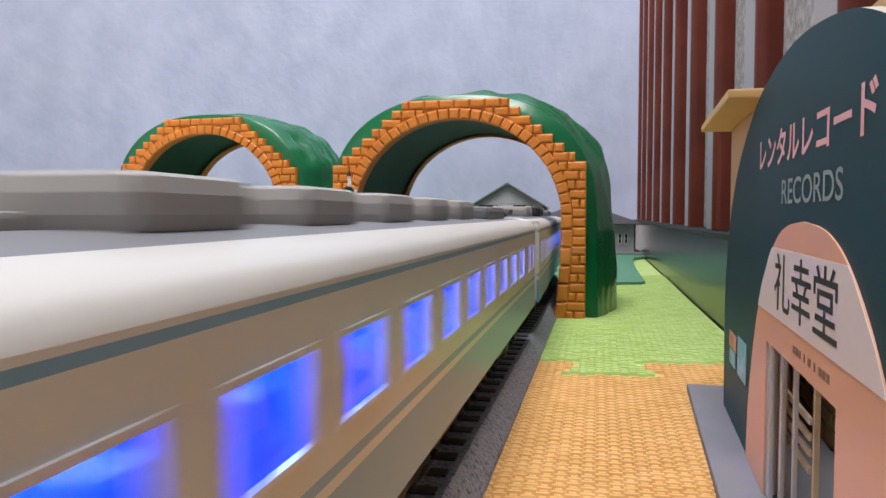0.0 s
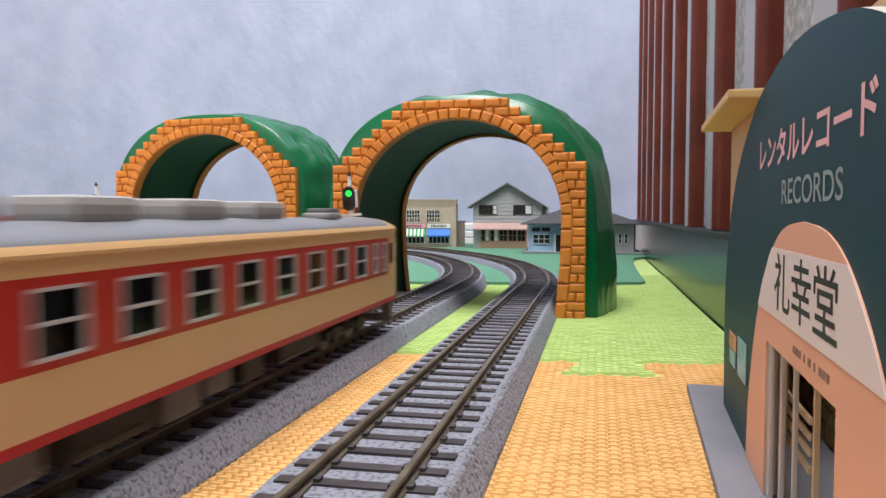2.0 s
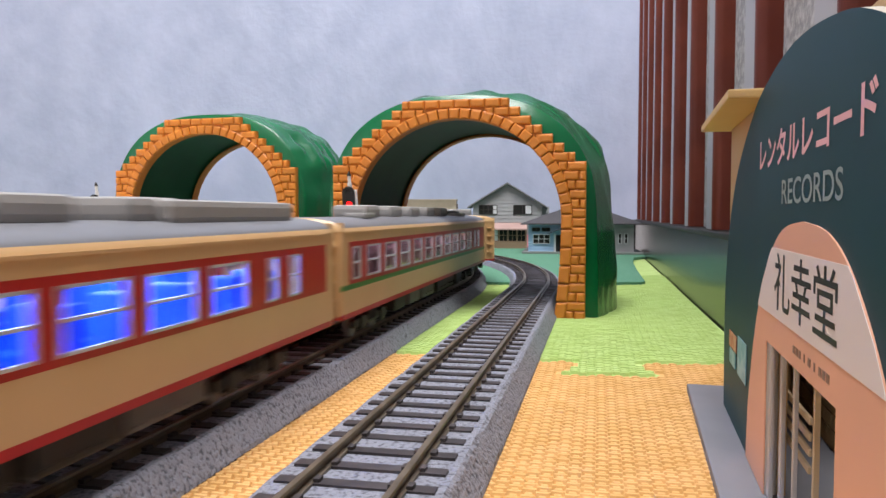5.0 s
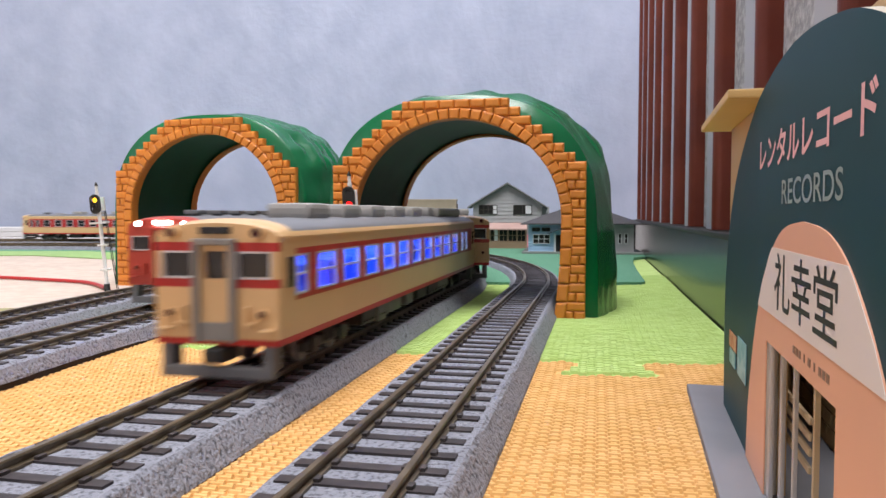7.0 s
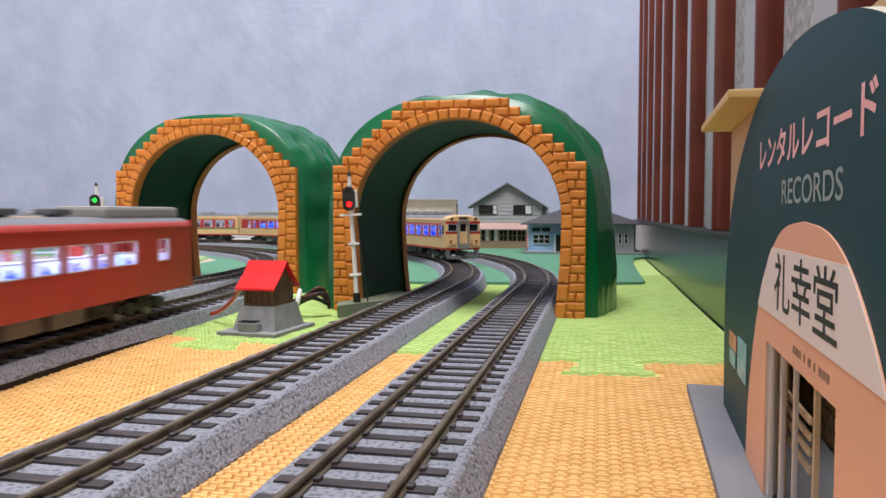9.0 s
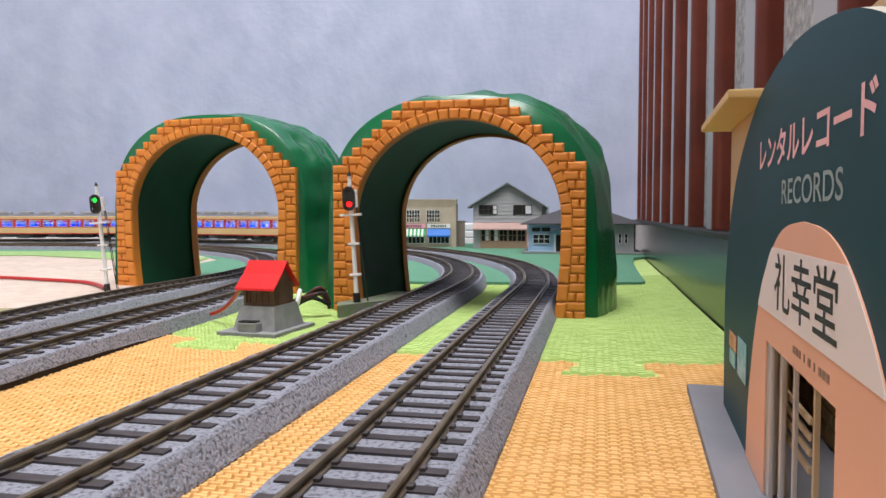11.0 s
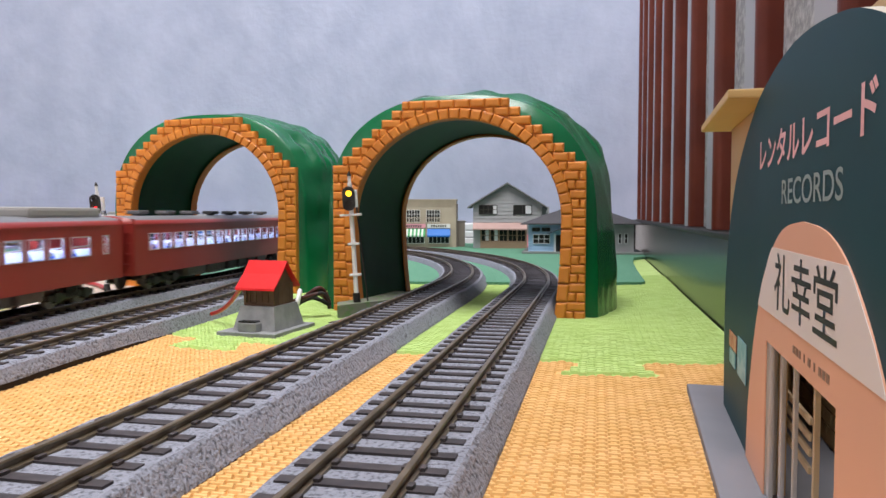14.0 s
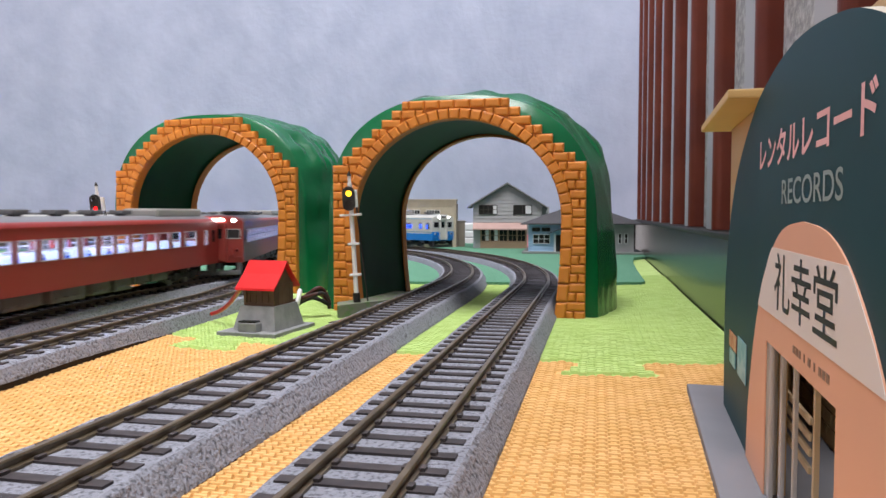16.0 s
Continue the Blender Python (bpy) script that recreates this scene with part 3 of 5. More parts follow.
# ---- colour light signals ----
def signal(m, lean, height, label, deck):
    """Two-lens signal; an added drum inside the head, in place of two-colour lamps, carries the lit lenses of the three
    aspects and turns them to the front.
    """
    root = empty("railway_signal", m @ pose(0, 0, 0, 0, lean, 0))
    tagged(root, label, "signal", "two model railway signals")
    bm = bmesh.new()
    cyl(bm, pose(0, 0, height / 2), 0.0013, height, 14)
    part("mast", bm, M["sig_white"], root)
    bm = bmesh.new()
    cyl(bm, pose(0, 0, height + 0.0022), 0.0010, 0.0044, 12, 0.0009)
    part("mast_top", bm, M["sig_white"], root)
    bm = bmesh.new()
    cyl(bm, pose(0, 0, height + 0.0052), 0.0013, 0.0026, 12, 0.0004)
    part("finial", bm, M["sig_black"], root)
    bm = bmesh.new()
    cyl(bm, pose(0, 0, 0.0026), 0.0021, 0.0052, 14, 0.0019)
    part("mast_foot", bm, M["sig_black"], root)
    for z in (0.0145, 0.0315):
        bm = bmesh.new()
        box(bm, -0.0030, 0.0034, -0.0018, 0.0018, z, z + 0.0013, bevel=0.0003)
        part("clamp", bm, M["sig_white"], root)
    bm = bmesh.new()
    box(bm, -0.0062, 0.0055, -0.0030, 0.0030, deck, deck + 0.0012, bevel=0.0002)
    part("platform", bm, M["sig_white"], root)
    # ladder
    bm = bmesh.new()
    top = height - 0.012
    for dx in (-0.0011, 0.0011):
        p0, p1 = Vector((0.0058, 0.003 + dx, 0.0)), Vector((0.0026, 0.003 + dx, top))
        d = p1 - p0
        cyl(bm, Matrix.Translation((p0 + p1) / 2) @ d.to_track_quat("Z", "Y").to_matrix().to_4x4(), 0.0003, d.length, 6)
    for k in range(14):
        f = (k + 0.5) / 14
        cyl(bm, pose(0.0058 + (0.0026 - 0.0058) * f, 0.003, top * f, 90), 0.0002, 0.0022, 6)
    part("ladder", bm, M["sig_black"], root)
    # head: a black oblong plate with two round openings in front of the drum
    zc = height - 0.0085
    head = empty("signal_head", pose(-0.0006, -0.0034, zc))
    head.parent = root
    bm = bmesh.new()
    w, hh = 0.0034, 0.0066
    outline = [(w * math.cos(t), (hh - w) * (1 if math.sin(t) > 0 else -1) + w * math.sin(t)) for t in np.linspace(0.02, 2 * math.pi + 0.02, 40, endpoint=False)]
    front = [bm.verts.new((x, -0.0006, z)) for x, z in outline]
    rear = [bm.verts.new((x, 0.0012, z)) for x, z in outline]
    for i in range(40):
        bm.faces.new((front[i], front[(i + 1) % 40], rear[(i + 1) % 40], rear[i]))
    for zc2 in (0.0028, -0.0030):
        ringv = [bm.verts.new((0.0019 * math.cos(t), -0.0006, zc2 + 0.0019 * math.sin(t))) for t in np.linspace(0, 2 * math.pi, 16, endpoint=False)]
        for i in range(16):
            bm.edges.new((ringv[i], ringv[(i + 1) % 16]))
    edges = [e for e in bm.edges if all(abs(v.co.y + 0.0006) < 1e-6 for v in e.verts)]
    bmesh.ops.triangle_fill(bm, edges=edges, use_beauty=True)
    part("face_plate", bm, M["sig_black"], head)
    for zc2 in (0.0028, -0.0030):
        bm = bmesh.new()
        for i in range(10):
            t0, t1 = (math.pi * (0.02 + 0.96 * (i + k) / 10) for k in (0, 1))
            q = [(0.0021 * math.cos(t), y, zc2 + 0.0021 * math.sin(t)) for t, y in ((t0, -0.0006), (t1, -0.0006), (t1, -0.0020), (t0, -0.0020))]
            bm.faces.new([bm.verts.new(v) for v in q])
        part("hood", bm, M["sig_black"], head)
    bm = bmesh.new()
    box(bm, -0.0020, 0.0042, 0.0042, 0.0066, -0.0048, 0.0048, bevel=0.0005)
    part("relay_case", bm, M["sig_white"], head)
    # made-up drum: its turning stands in for lamps that change colour
    drum = new("added_lens_drum")
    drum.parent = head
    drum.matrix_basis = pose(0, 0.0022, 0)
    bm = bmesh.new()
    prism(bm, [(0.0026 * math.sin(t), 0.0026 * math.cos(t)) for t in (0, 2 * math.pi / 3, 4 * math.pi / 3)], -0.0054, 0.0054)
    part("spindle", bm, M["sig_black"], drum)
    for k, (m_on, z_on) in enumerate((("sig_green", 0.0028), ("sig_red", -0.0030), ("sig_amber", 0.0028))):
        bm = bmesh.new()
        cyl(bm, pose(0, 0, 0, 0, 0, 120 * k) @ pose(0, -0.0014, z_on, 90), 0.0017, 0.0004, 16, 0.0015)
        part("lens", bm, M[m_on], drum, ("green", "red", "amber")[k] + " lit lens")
    return root, drum


# ---- small hut, slabs and wires beside the line ----
def hut():
    root = empty("wayside_hut", pose(-0.0830, 0.3500, 0.0, 0, 0, -17) @ Matrix.Diagonal((0.88, 0.95, 1.0, 1)))
    tagged(root, "small model hut with red gable roof on a grey stone base", "hut")
    bm = bmesh.new()
    box(bm, -0.0178, 0.0165, -0.0215, 0.0195, 0.0002, 0.0028, bevel=0.0004)
    part("base_slab", bm, M["stone_grey"], root)
    bm = bmesh.new()
    lo = [bm.verts.new((x, y, 0.0028)) for x, y in ((-0.0125, -0.0150), (0.0125, -0.0150), (0.0125, 0.0145), (-0.0125, 0.0145))]
    hi = [bm.verts.new((x, y, 0.0138)) for x, y in ((-0.0100, -0.0115), (0.0100, -0.0115), (0.0100, 0.0115), (-0.0100, 0.0115))]
    bm.faces.new(hi)
    for i in range(4):
        bm.faces.new((lo[i], lo[(i + 1) % 4], hi[(i + 1) % 4], hi[i]))
    part("stone_plinth", bm, M["stone_grey"], root)
    bm = bmesh.new()
    box(bm, -0.0065, 0.0045, -0.0195, -0.0145, 0.0028, 0.0070, bevel=0.0004)
    part("step_stone", bm, M["stone_grey"], root)
    bm = bmesh.new()
    for k in range(5):
        box(bm, -0.0062 + k * 0.0021, -0.0045 + k * 0.0021, -0.0192, -0.0150, 0.0070, 0.0078)
    part("grating", bm, M["under_dark"], root)
    def timber(name, *b):
        bm = bmesh.new()
        box(bm, *b)
        part(name, bm, M["hut_wood"], root)
    timber("timber_wall", -0.0084, 0.0084, -0.0092, 0.0095, 0.0138, 0.0235)
    for x in (-0.0090, 0.0074):
        timber("corner_post", x, x + 0.0016, -0.0101, -0.0092, 0.0138, 0.0235)
    timber("sill_beam", -0.0074, 0.0074, -0.0101, -0.0092, 0.0138, 0.0152)
    for k in range(4):
        timber("batten", -0.0060 + k * 0.0036, -0.0055 + k * 0.0036, -0.0097, -0.0092, 0.0152, 0.0225)
    for k in range(5):
        timber("wall_board", 0.0084, 0.0088, -0.0090 + k * 0.0038, -0.0056 + k * 0.0038, 0.0140, 0.0235)
    bm = bmesh.new()
    for s0 in (-1, 1):
        prof = [(0.0, 0.0345), (s0 * 0.0055, 0.0285), (s0 * 0.0130, 0.0222), (s0 * 0.0132, 0.0212), (s0 * 0.0055, 0.0275), (0.0, 0.0333)]
        ends = [[bm.verts.new((x, y, z)) for y, z in prof] for x in (-0.0122, 0.0110)]
        for i in range(6):
            bm.faces.new((ends[0][i], ends[0][(i + 1) % 6], ends[1][(i + 1) % 6], ends[1][i]))
        bm.faces.new(ends[0])
        bm.faces.new(ends[1][::-1])
    part("roof", bm, M["hut_red"], root, "bright red gable roof")
    bm = bmesh.new()
    for x in (-0.0086, 0.0084):
        bm.faces.new([bm.verts.new(v) for v in ((x, -0.0092, 0.0235), (x, 0.0095, 0.0235), (x, 0.0, 0.0330))])
    part("gable", bm, M["hut_wood"], root)
    return root


def wire(name, pts, r, material, label, category="wire"):
    cu = bpy.data.curves.new(name, "CURVE")
    cu.dimensions, cu.bevel_depth, cu.bevel_resolution = "3D", r, 3
    sp = cu.splines.new("NURBS")
    sp.points.add(len(pts) - 1)
    for p, c in zip(sp.points, pts):
        p.co = (*c, 1)
    sp.use_endpoint_u, sp.order_u = True, 4
    cu.materials.append(material)
    ob = new(name, cu)
    return tagged(ob, label, category)


# ---- far model buildings ----
B = {
    "shop_wall": mat("beige_shop_render", (0.44, 0.37, 0.28), 0.8, dirt=(60, 0.08)),
    "shop_side": mat("brown_grey_side_wall", (0.24, 0.20, 0.165), 0.8, dirt=(60, 0.08)),
    "house_wall": mat("grey_clapboard", (0.34, 0.34, 0.35), 0.75, dirt=(60, 0.1)),
    "house_roof": mat("dark_grey_tile_roof", (0.17, 0.17, 0.16), 0.7, dirt=(80, 0.1)),
    "awning_pink": mat("faded_pink_awning", (0.45, 0.30, 0.27), 0.7, dirt=(80, 0.06)),
    "awning_green": mat("green_awning", (0.03, 0.30, 0.09), 0.6),
    "awning_white": mat("white_awning_stripe", (0.62, 0.66, 0.60), 0.6),
    "awning_blue": mat("blue_awning", (0.02, 0.16, 0.55), 0.55),
    "timber": mat("brown_shopfront_timber", (0.30, 0.20, 0.13), 0.7, dirt=(90, 0.1)),
    "blue_wall": mat("pale_blue_clapboard", (0.32, 0.50, 0.70), 0.7, dirt=(60, 0.08)),
    "slate": mat("dark_slate_roof", (0.065, 0.062, 0.070), 0.75, dirt=(60, 0.12)),
    "sign_pink": mat("pink_sign_board", (0.75, 0.35, 0.42), 0.5),
    "sign_white": mat("white_sign_board", (0.75, 0.75, 0.72), 0.5),
    "frame_white": mat("white_window_frame", (0.65, 0.66, 0.68), 0.5),
    "frame_dark": mat("dark_window_frame", (0.05, 0.04, 0.035), 0.6),
    "plate_grey": mat("grey_base_plate", (0.22, 0.24, 0.23), 0.8),
    "pink_post": mat("pink_postbox_board", (0.75, 0.30, 0.33), 0.5),
    # near-black colour in place of the shade inside rooms and doorways
    "void": mat("room_shade_black", (0.012, 0.011, 0.010), 0.9),
}


def window(root, x0, x1, z0, z1, y, frame_mat, nx=2, nz=2, open_from=None):
    """A sash window on a wall whose face lies at y: near-black slab for the room's shade, frame, glazing bars and
    panes.
    """
    bm = bmesh.new()
    box(bm, x0, x1, y - 0.0002, y + 0.0006, z0, z1)
    win = part("window", bm, B["void"], root)
    f = 0.0007
    bm = bmesh.new()
    for k in range(nx + 1):
        xx = x0 + (x1 - x0) * k / nx
        box(bm, xx - f / 2, xx + f / 2, y - 0.0012, y - 0.0002, z0, z1)
    for k in range(nz + 1):
        zz = z0 + (z1 - z0) * k / nz
        box(bm, x0, x1, y - 0.0011, y - 0.0002, zz - f / 2, zz + f / 2)
    part("window_frame", bm, frame_mat, win)
    if open_from is not None:
        bm = bmesh.new()
        box(bm, x0 + (x1 - x0) * open_from, x1 - f, y - 0.0007, y - 0.0003, z0 + f, z1 - f)
        part("blind", bm, B["frame_white"], win, "pale blind behind the pane")
    return win


def shop_row():
    root = empty("shop_building", pose(-0.018, 1.176, 0.0032, 0, 0, -3))
    tagged(root, "beige two-storey model shop with green and blue awnings", "building")
    bm = bmesh.new()
    box(bm, -0.050, 0.0385, 0.0, 0.055, 0.0, 0.0740)
    part("wall", bm, B["shop_wall"], root)
    bm = bmesh.new()
    box(bm, 0.0387, 0.0400, 0.0006, 0.0560, 0.0, 0.0690)
    box(bm, 0.0400, 0.0520, 0.0200, 0.0560, 0.0, 0.0420)
    part("side_wall", bm, B["shop_side"], root)
    bm = bmesh.new()
    prism(bm, [(0.0395, 0.0195), (0.0545, 0.0195), (0.0545, 0.0570), (0.0395, 0.0570)], 0.0400, 0.0410)
    part("lean_to_roof", bm, B["house_roof"], root)
    bm = bmesh.new()
    box(bm, -0.0515, 0.0400, -0.0012, 0.0560, 0.0740, 0.0765)
    part("parapet", bm, B["shop_wall"], root)
    for r in range(3):
        for k in range(17):
            bm = bmesh.new()
            x = -0.049 + k * 0.0051 + (r % 2) * 0.0026
            box(bm, x, x + 0.0038, -0.0008, 0.0, 0.0655 + r * 0.0026, 0.0672 + r * 0.0026)
            part("frieze_block", bm, B["shop_wall"], root)
    for x in (-0.0405, -0.0085 + 0.0):
        window(root, x, x + 0.0215, 0.0400, 0.0590, -0.0002, B["sign_white"], 5, 3)
        bm = bmesh.new()
        box(bm, x - 0.0015, x + 0.0230, -0.0022, 0.0, 0.0380, 0.0395)
        for k in range(9):
            box(bm, x + 0.0003 + k * 0.0026, x + 0.0009 + k * 0.0026, -0.0022, -0.0016, 0.0395, 0.0470)
        box(bm, x, x + 0.0216, -0.0022, -0.0016, 0.0470, 0.0476)
        part("balcony", bm, B["shop_wall"], root)
    for x, sign, col in ((-0.0465, "sign_pink", "green"), (-0.0068, "sign_white", "blue")):
        w = 0.0365
        bm = bmesh.new()
        box(bm, x, x + w, -0.0022, 0.0, 0.0305, 0.0370)
        board = part("sign_board", bm, B[sign], root, "pink shop sign" if sign == "sign_pink" else "white shop sign")
        bm = bmesh.new()
        for k in range(7):
            box(bm, x + 0.006 + k * 0.0036, x + 0.0084 + k * 0.0036, -0.0026, -0.0022, 0.0322, 0.0352)
        part("lettering", bm, B["frame_dark"], board)
        n = 12
        for k in range(n if col == "green" else 1):
            bm = bmesh.new()
            a, b = (x + w * k / n, x + w * (k + 1) / n) if col == "green" else (x, x + w)
            vs = [bm.verts.new(v) for v in ((a, -0.001, 0.0295), (b, -0.001, 0.0295), (b, -0.0105, 0.0190), (a, -0.0105, 0.0190), (b, -0.0105, 0.0165), (a, -0.0105, 0.0165))]
            bm.faces.new((vs[0], vs[1], vs[2], vs[3]))
            bm.faces.new((vs[3], vs[2], vs[4], vs[5]))
            part("awning_panel", bm, B["awning_blue"] if col == "blue" else B["awning_green" if k % 2 else "awning_white"], root, ("blue" if col == "blue" else "") + " cloth awning" if col == "blue" else "")
        window(root, x + 0.002, x + w - 0.002, 0.0060, 0.0200, -0.0002, B["sign_white"], 5, 1)
    return root


def clapboards(root, x0, x1, z0, z1, y, step, material, gable=None):
    z = z0
    while z < z1 - 1e-5:
        a, b = x0, x1
        if gable is not None:
            apex_x, apex_z, eave_z = gable
            if z > eave_z:
                k = (apex_z - z - step) / (apex_z - eave_z)
                if k <= 0.03:
                    break
                a, b = apex_x - (apex_x - x0) * k, apex_x + (x1 - apex_x) * k
        bm = bmesh.new()
        vs = [bm.verts.new(v) for v in ((a, y - 0.0009, z), (b, y - 0.0009, z), (b, y - 0.0002, z + step), (a, y - 0.0002, z + step), (a, y + 0.001, z), (b, y + 0.001, z))]
        bm.faces.new((vs[0], vs[1], vs[2], vs[3]))
        bm.faces.new((vs[4], vs[5], vs[1], vs[0]))
        part("clapboard", bm, material, root)
        z += step


def grey_house():
    root = empty("wooden_house", pose(0.099, 1.135, 0.0032, 0, 0, -6))
    tagged(root, "grey clapboard two-storey model house with a gable roof", "building")
    bm = bmesh.new()
    w, d, ez, az = 0.0525, 0.075, 0.0665, 0.0985
    pts = [(-w, 0.0), (w, 0.0), (w, ez), (0.0, az), (-w, ez)]
    f = [bm.verts.new((x, 0.0005, z)) for x, z in pts]
    b = [bm.verts.new((x, d, z)) for x, z in pts]
    bm.faces.new(f)
    bm.faces.new(b[::-1])
    for i in range(5):
        bm.faces.new((f[i], f[(i + 1) % 5], b[(i + 1) % 5], b[i]))
    part("wall", bm, B["house_wall"], root)
    clapboards(root, -w, w, 0.040, az, 0.0, 0.0058, B["house_wall"], (0.0, az, ez))
    for s in (-1, 1):
        bm = bmesh.new()
        dx, dz = w + 0.0085, -(az - ez) * (w + 0.0085) / w
        top = (0.0, az + 0.0028)
        e = (s * dx, az + 0.0028 + dz)
        vs = [[bm.verts.new((x, y, z)) for x, z in (top, e, (e[0], e[1] - 0.0022), (0.0, top[1] - 0.0024))] for y in (-0.008, d + 0.006)]
        for i in range(4):
            bm.faces.new((vs[0][i], vs[0][(i + 1) % 4], vs[1][(i + 1) % 4], vs[1][i]))
        bm.faces.new(vs[0])
        bm.faces.new(vs[1][::-1])
        part("roof", bm, B["house_roof"], root)
    window(root, -0.0435, -0.0155, 0.0525, 0.0665, -0.0008, B["frame_dark"], 4, 2, 0.78)
    window(root, 0.0095, 0.0375, 0.0525, 0.0665, -0.0008, B["frame_dark"], 2, 1, 0.66)
    bm = bmesh.new()
    vs = [bm.verts.new(v) for v in ((-w, -0.001, 0.0395), (0.030, -0.001, 0.0395), (0.030, -0.0120, 0.0305), (-w, -0.0120, 0.0305), (0.030, -0.0120, 0.0285), (-w, -0.0120, 0.0285))]
    bm.faces.new((vs[0], vs[1], vs[2], vs[3]))
    bm.faces.new((vs[3], vs[2], vs[4], vs[5]))
    part("awning", bm, B["awning_pink"], root, "faded pink shop awning")
    bm = bmesh.new()
    box(bm, -0.0405, 0.0290, -0.0030, 0.0, 0.0, 0.0105)
    part("shopfront", bm, B["timber"], root, "brown timber shopfront")
    for k in range(6):
        x = -0.0405 + k * 0.0139
        bm = bmesh.new()
        box(bm, x - 0.0008, x + 0.0008, -0.0036, 0.0, 0.0, 0.0300)
        part("shopfront_post", bm, B["timber"], root)
    for k in range(5):
        x = -0.0405 + k * 0.0139
        window(root, x + 0.0010, x + 0.0129, 0.0110, 0.0290, -0.0012, B["timber"], 2, 2, 0.45 if k in (0, 1) else None)
    bm = bmesh.new()
    box(bm, 0.0300, 0.0360, -0.0030, -0.0012, 0.0020, 0.0210, bevel=0.0004)
    part("notice_board", bm, B["pink_post"], root, "pink notice board")
    bm = bmesh.new()
    box(bm, w, w + 0.012, 0.010, 0.0700, 0.0, 0.0640)
    part("side_wing", bm, B["house_wall"], root)
    return root


def blue_station():
    root = empty("station_house", pose(0.1150, 0.990, 0.0032, 0, 0, -9))
    tagged(root, "pale blue clapboard model station with dark hip roof", "building")
    bm = bmesh.new()
    box(bm, -0.008, 0.150, -0.012, 0.080, 0.0, 0.0028, bevel=0.0005)
    part("base_plate", bm, B["plate_grey"], root)
    bm = bmesh.new()
    box(bm, 0.0, 0.138, 0.0, 0.062, 0.0028, 0.0400)
    part("wall", bm, B["house_wall"], root, "dark grey side wall")
    clapboards(root, 0.0, 0.080, 0.003, 0.0400, 0.0, 0.0036, B["blue_wall"])
    bm = bmesh.new()
    e = [bm.verts.new(v) for v in ((-0.010, -0.011, 0.0405), (0.149, -0.011, 0.0405), (0.149, 0.073, 0.0405), (-0.010, 0.073, 0.0405))]
    e2 = [bm.verts.new((v.co.x, v.co.y, 0.0388)) for v in e]
    r = [bm.verts.new(v) for v in ((0.045, 0.031, 0.0600), (0.096, 0.031, 0.0600))]
    bm.faces.new((e[0], e[1], r[1], r[0]))
    bm.faces.new((e[1], e[2], r[1]))
    bm.faces.new((e[2], e[3], r[0], r[1]))
    bm.faces.new((e[3], e[0], r[0]))
    for i in range(4):
        bm.faces.new((e[i], e[(i + 1) % 4], e2[(i + 1) % 4], e2[i]))
    bm.faces.new(e2)
    part("roof", bm, B["slate"], root, "dark slate hip roof")
    window(root, 0.0065, 0.0285, 0.0135, 0.0255, -0.0012, B["frame_white"], 3, 2)
    window(root, 0.0050, 0.0155, 0.0300, 0.0345, -0.0012, B["frame_dark"], 2, 1)
    window(root, 0.0180, 0.0285, 0.0300, 0.0345, -0.0012, B["frame_dark"], 2, 1)
    window(root, 0.1180, 0.1220, 0.0140, 0.0270, -0.0012, B["frame_white"], 1, 2)
    window(root, 0.1260, 0.1300, 0.0140, 0.0270, -0.0012, B["frame_white"], 1, 2)
    bm = bmesh.new()
    # flat slab, the shade beyond the opening painted near-black
    box(bm, 0.0365, 0.0545, -0.0015, 0.0, 0.0028, 0.0250)
    part("doorway", bm, B["void"], root)
    bm = bmesh.new()
    for a, b in ((0.0340, 0.0365), (0.0545, 0.0570)):
        box(bm, a, b, -0.0022, 0.0, 0.0028, 0.0265)
    part("door_post", bm, B["frame_white"], root)
    bm = bmesh.new()
    vs = [[bm.verts.new((x, y, z)) for x, z in ((0.0250, 0.0268), (0.0455, 0.0345), (0.0660, 0.0268), (0.0455, 0.0330))] for y in (-0.012, 0.0)]
    for i in range(4):
        bm.faces.new((vs[0][i], vs[0][(i + 1) % 4], vs[1][(i + 1) % 4], vs[1][i]))
    bm.faces.new(vs[0])
    part("porch_roof", bm, B["slate"], root)
    return root


tunnel(pose(0.0062, 0.4050, 0, 0, 0, -14) @ Matrix.Diagonal((1.045, 1, 1.0, 1)), 0.096, "green plastic toy tunnel with orange brick portal over two tracks", 1.0)
tunnel(pose(-0.1728, 0.5300, 0.001, 0, 0, -16) @ Matrix.Diagonal((1.085, 1.0, 1.04, 1)), 0.076, "second green plastic toy tunnel with orange brick portal", 9.0)
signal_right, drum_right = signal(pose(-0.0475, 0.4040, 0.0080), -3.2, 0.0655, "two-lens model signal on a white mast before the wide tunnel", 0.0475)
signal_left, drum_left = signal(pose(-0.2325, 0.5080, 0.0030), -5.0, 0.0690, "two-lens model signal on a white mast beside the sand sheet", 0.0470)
hut()
slab_bm = bmesh.new()
prism(slab_bm, [(-0.0585, 0.4050), (-0.0560, 0.3890), (-0.0270, 0.4200), (-0.0160, 0.4550), (-0.0300, 0.4650), (-0.0450, 0.4250)], 0.0003, 0.0079)
tagged(part("signal_slab", slab_bm, M["slab_green"], label="mossy grey slab under the signal mast"), category="slab")
shop_row()
grey_house()
blue_station()
wire("red_wire", [(-0.0945, 0.3430, 0.0225), (-0.0985, 0.350, 0.0180), (-0.1060, 0.362, 0.0115), (-0.1130, 0.371, 0.0070), (-0.1195, 0.378, 0.0050)], 0.0010, M["wire_red"], "red insulated wire from hut roof to the roadbed")
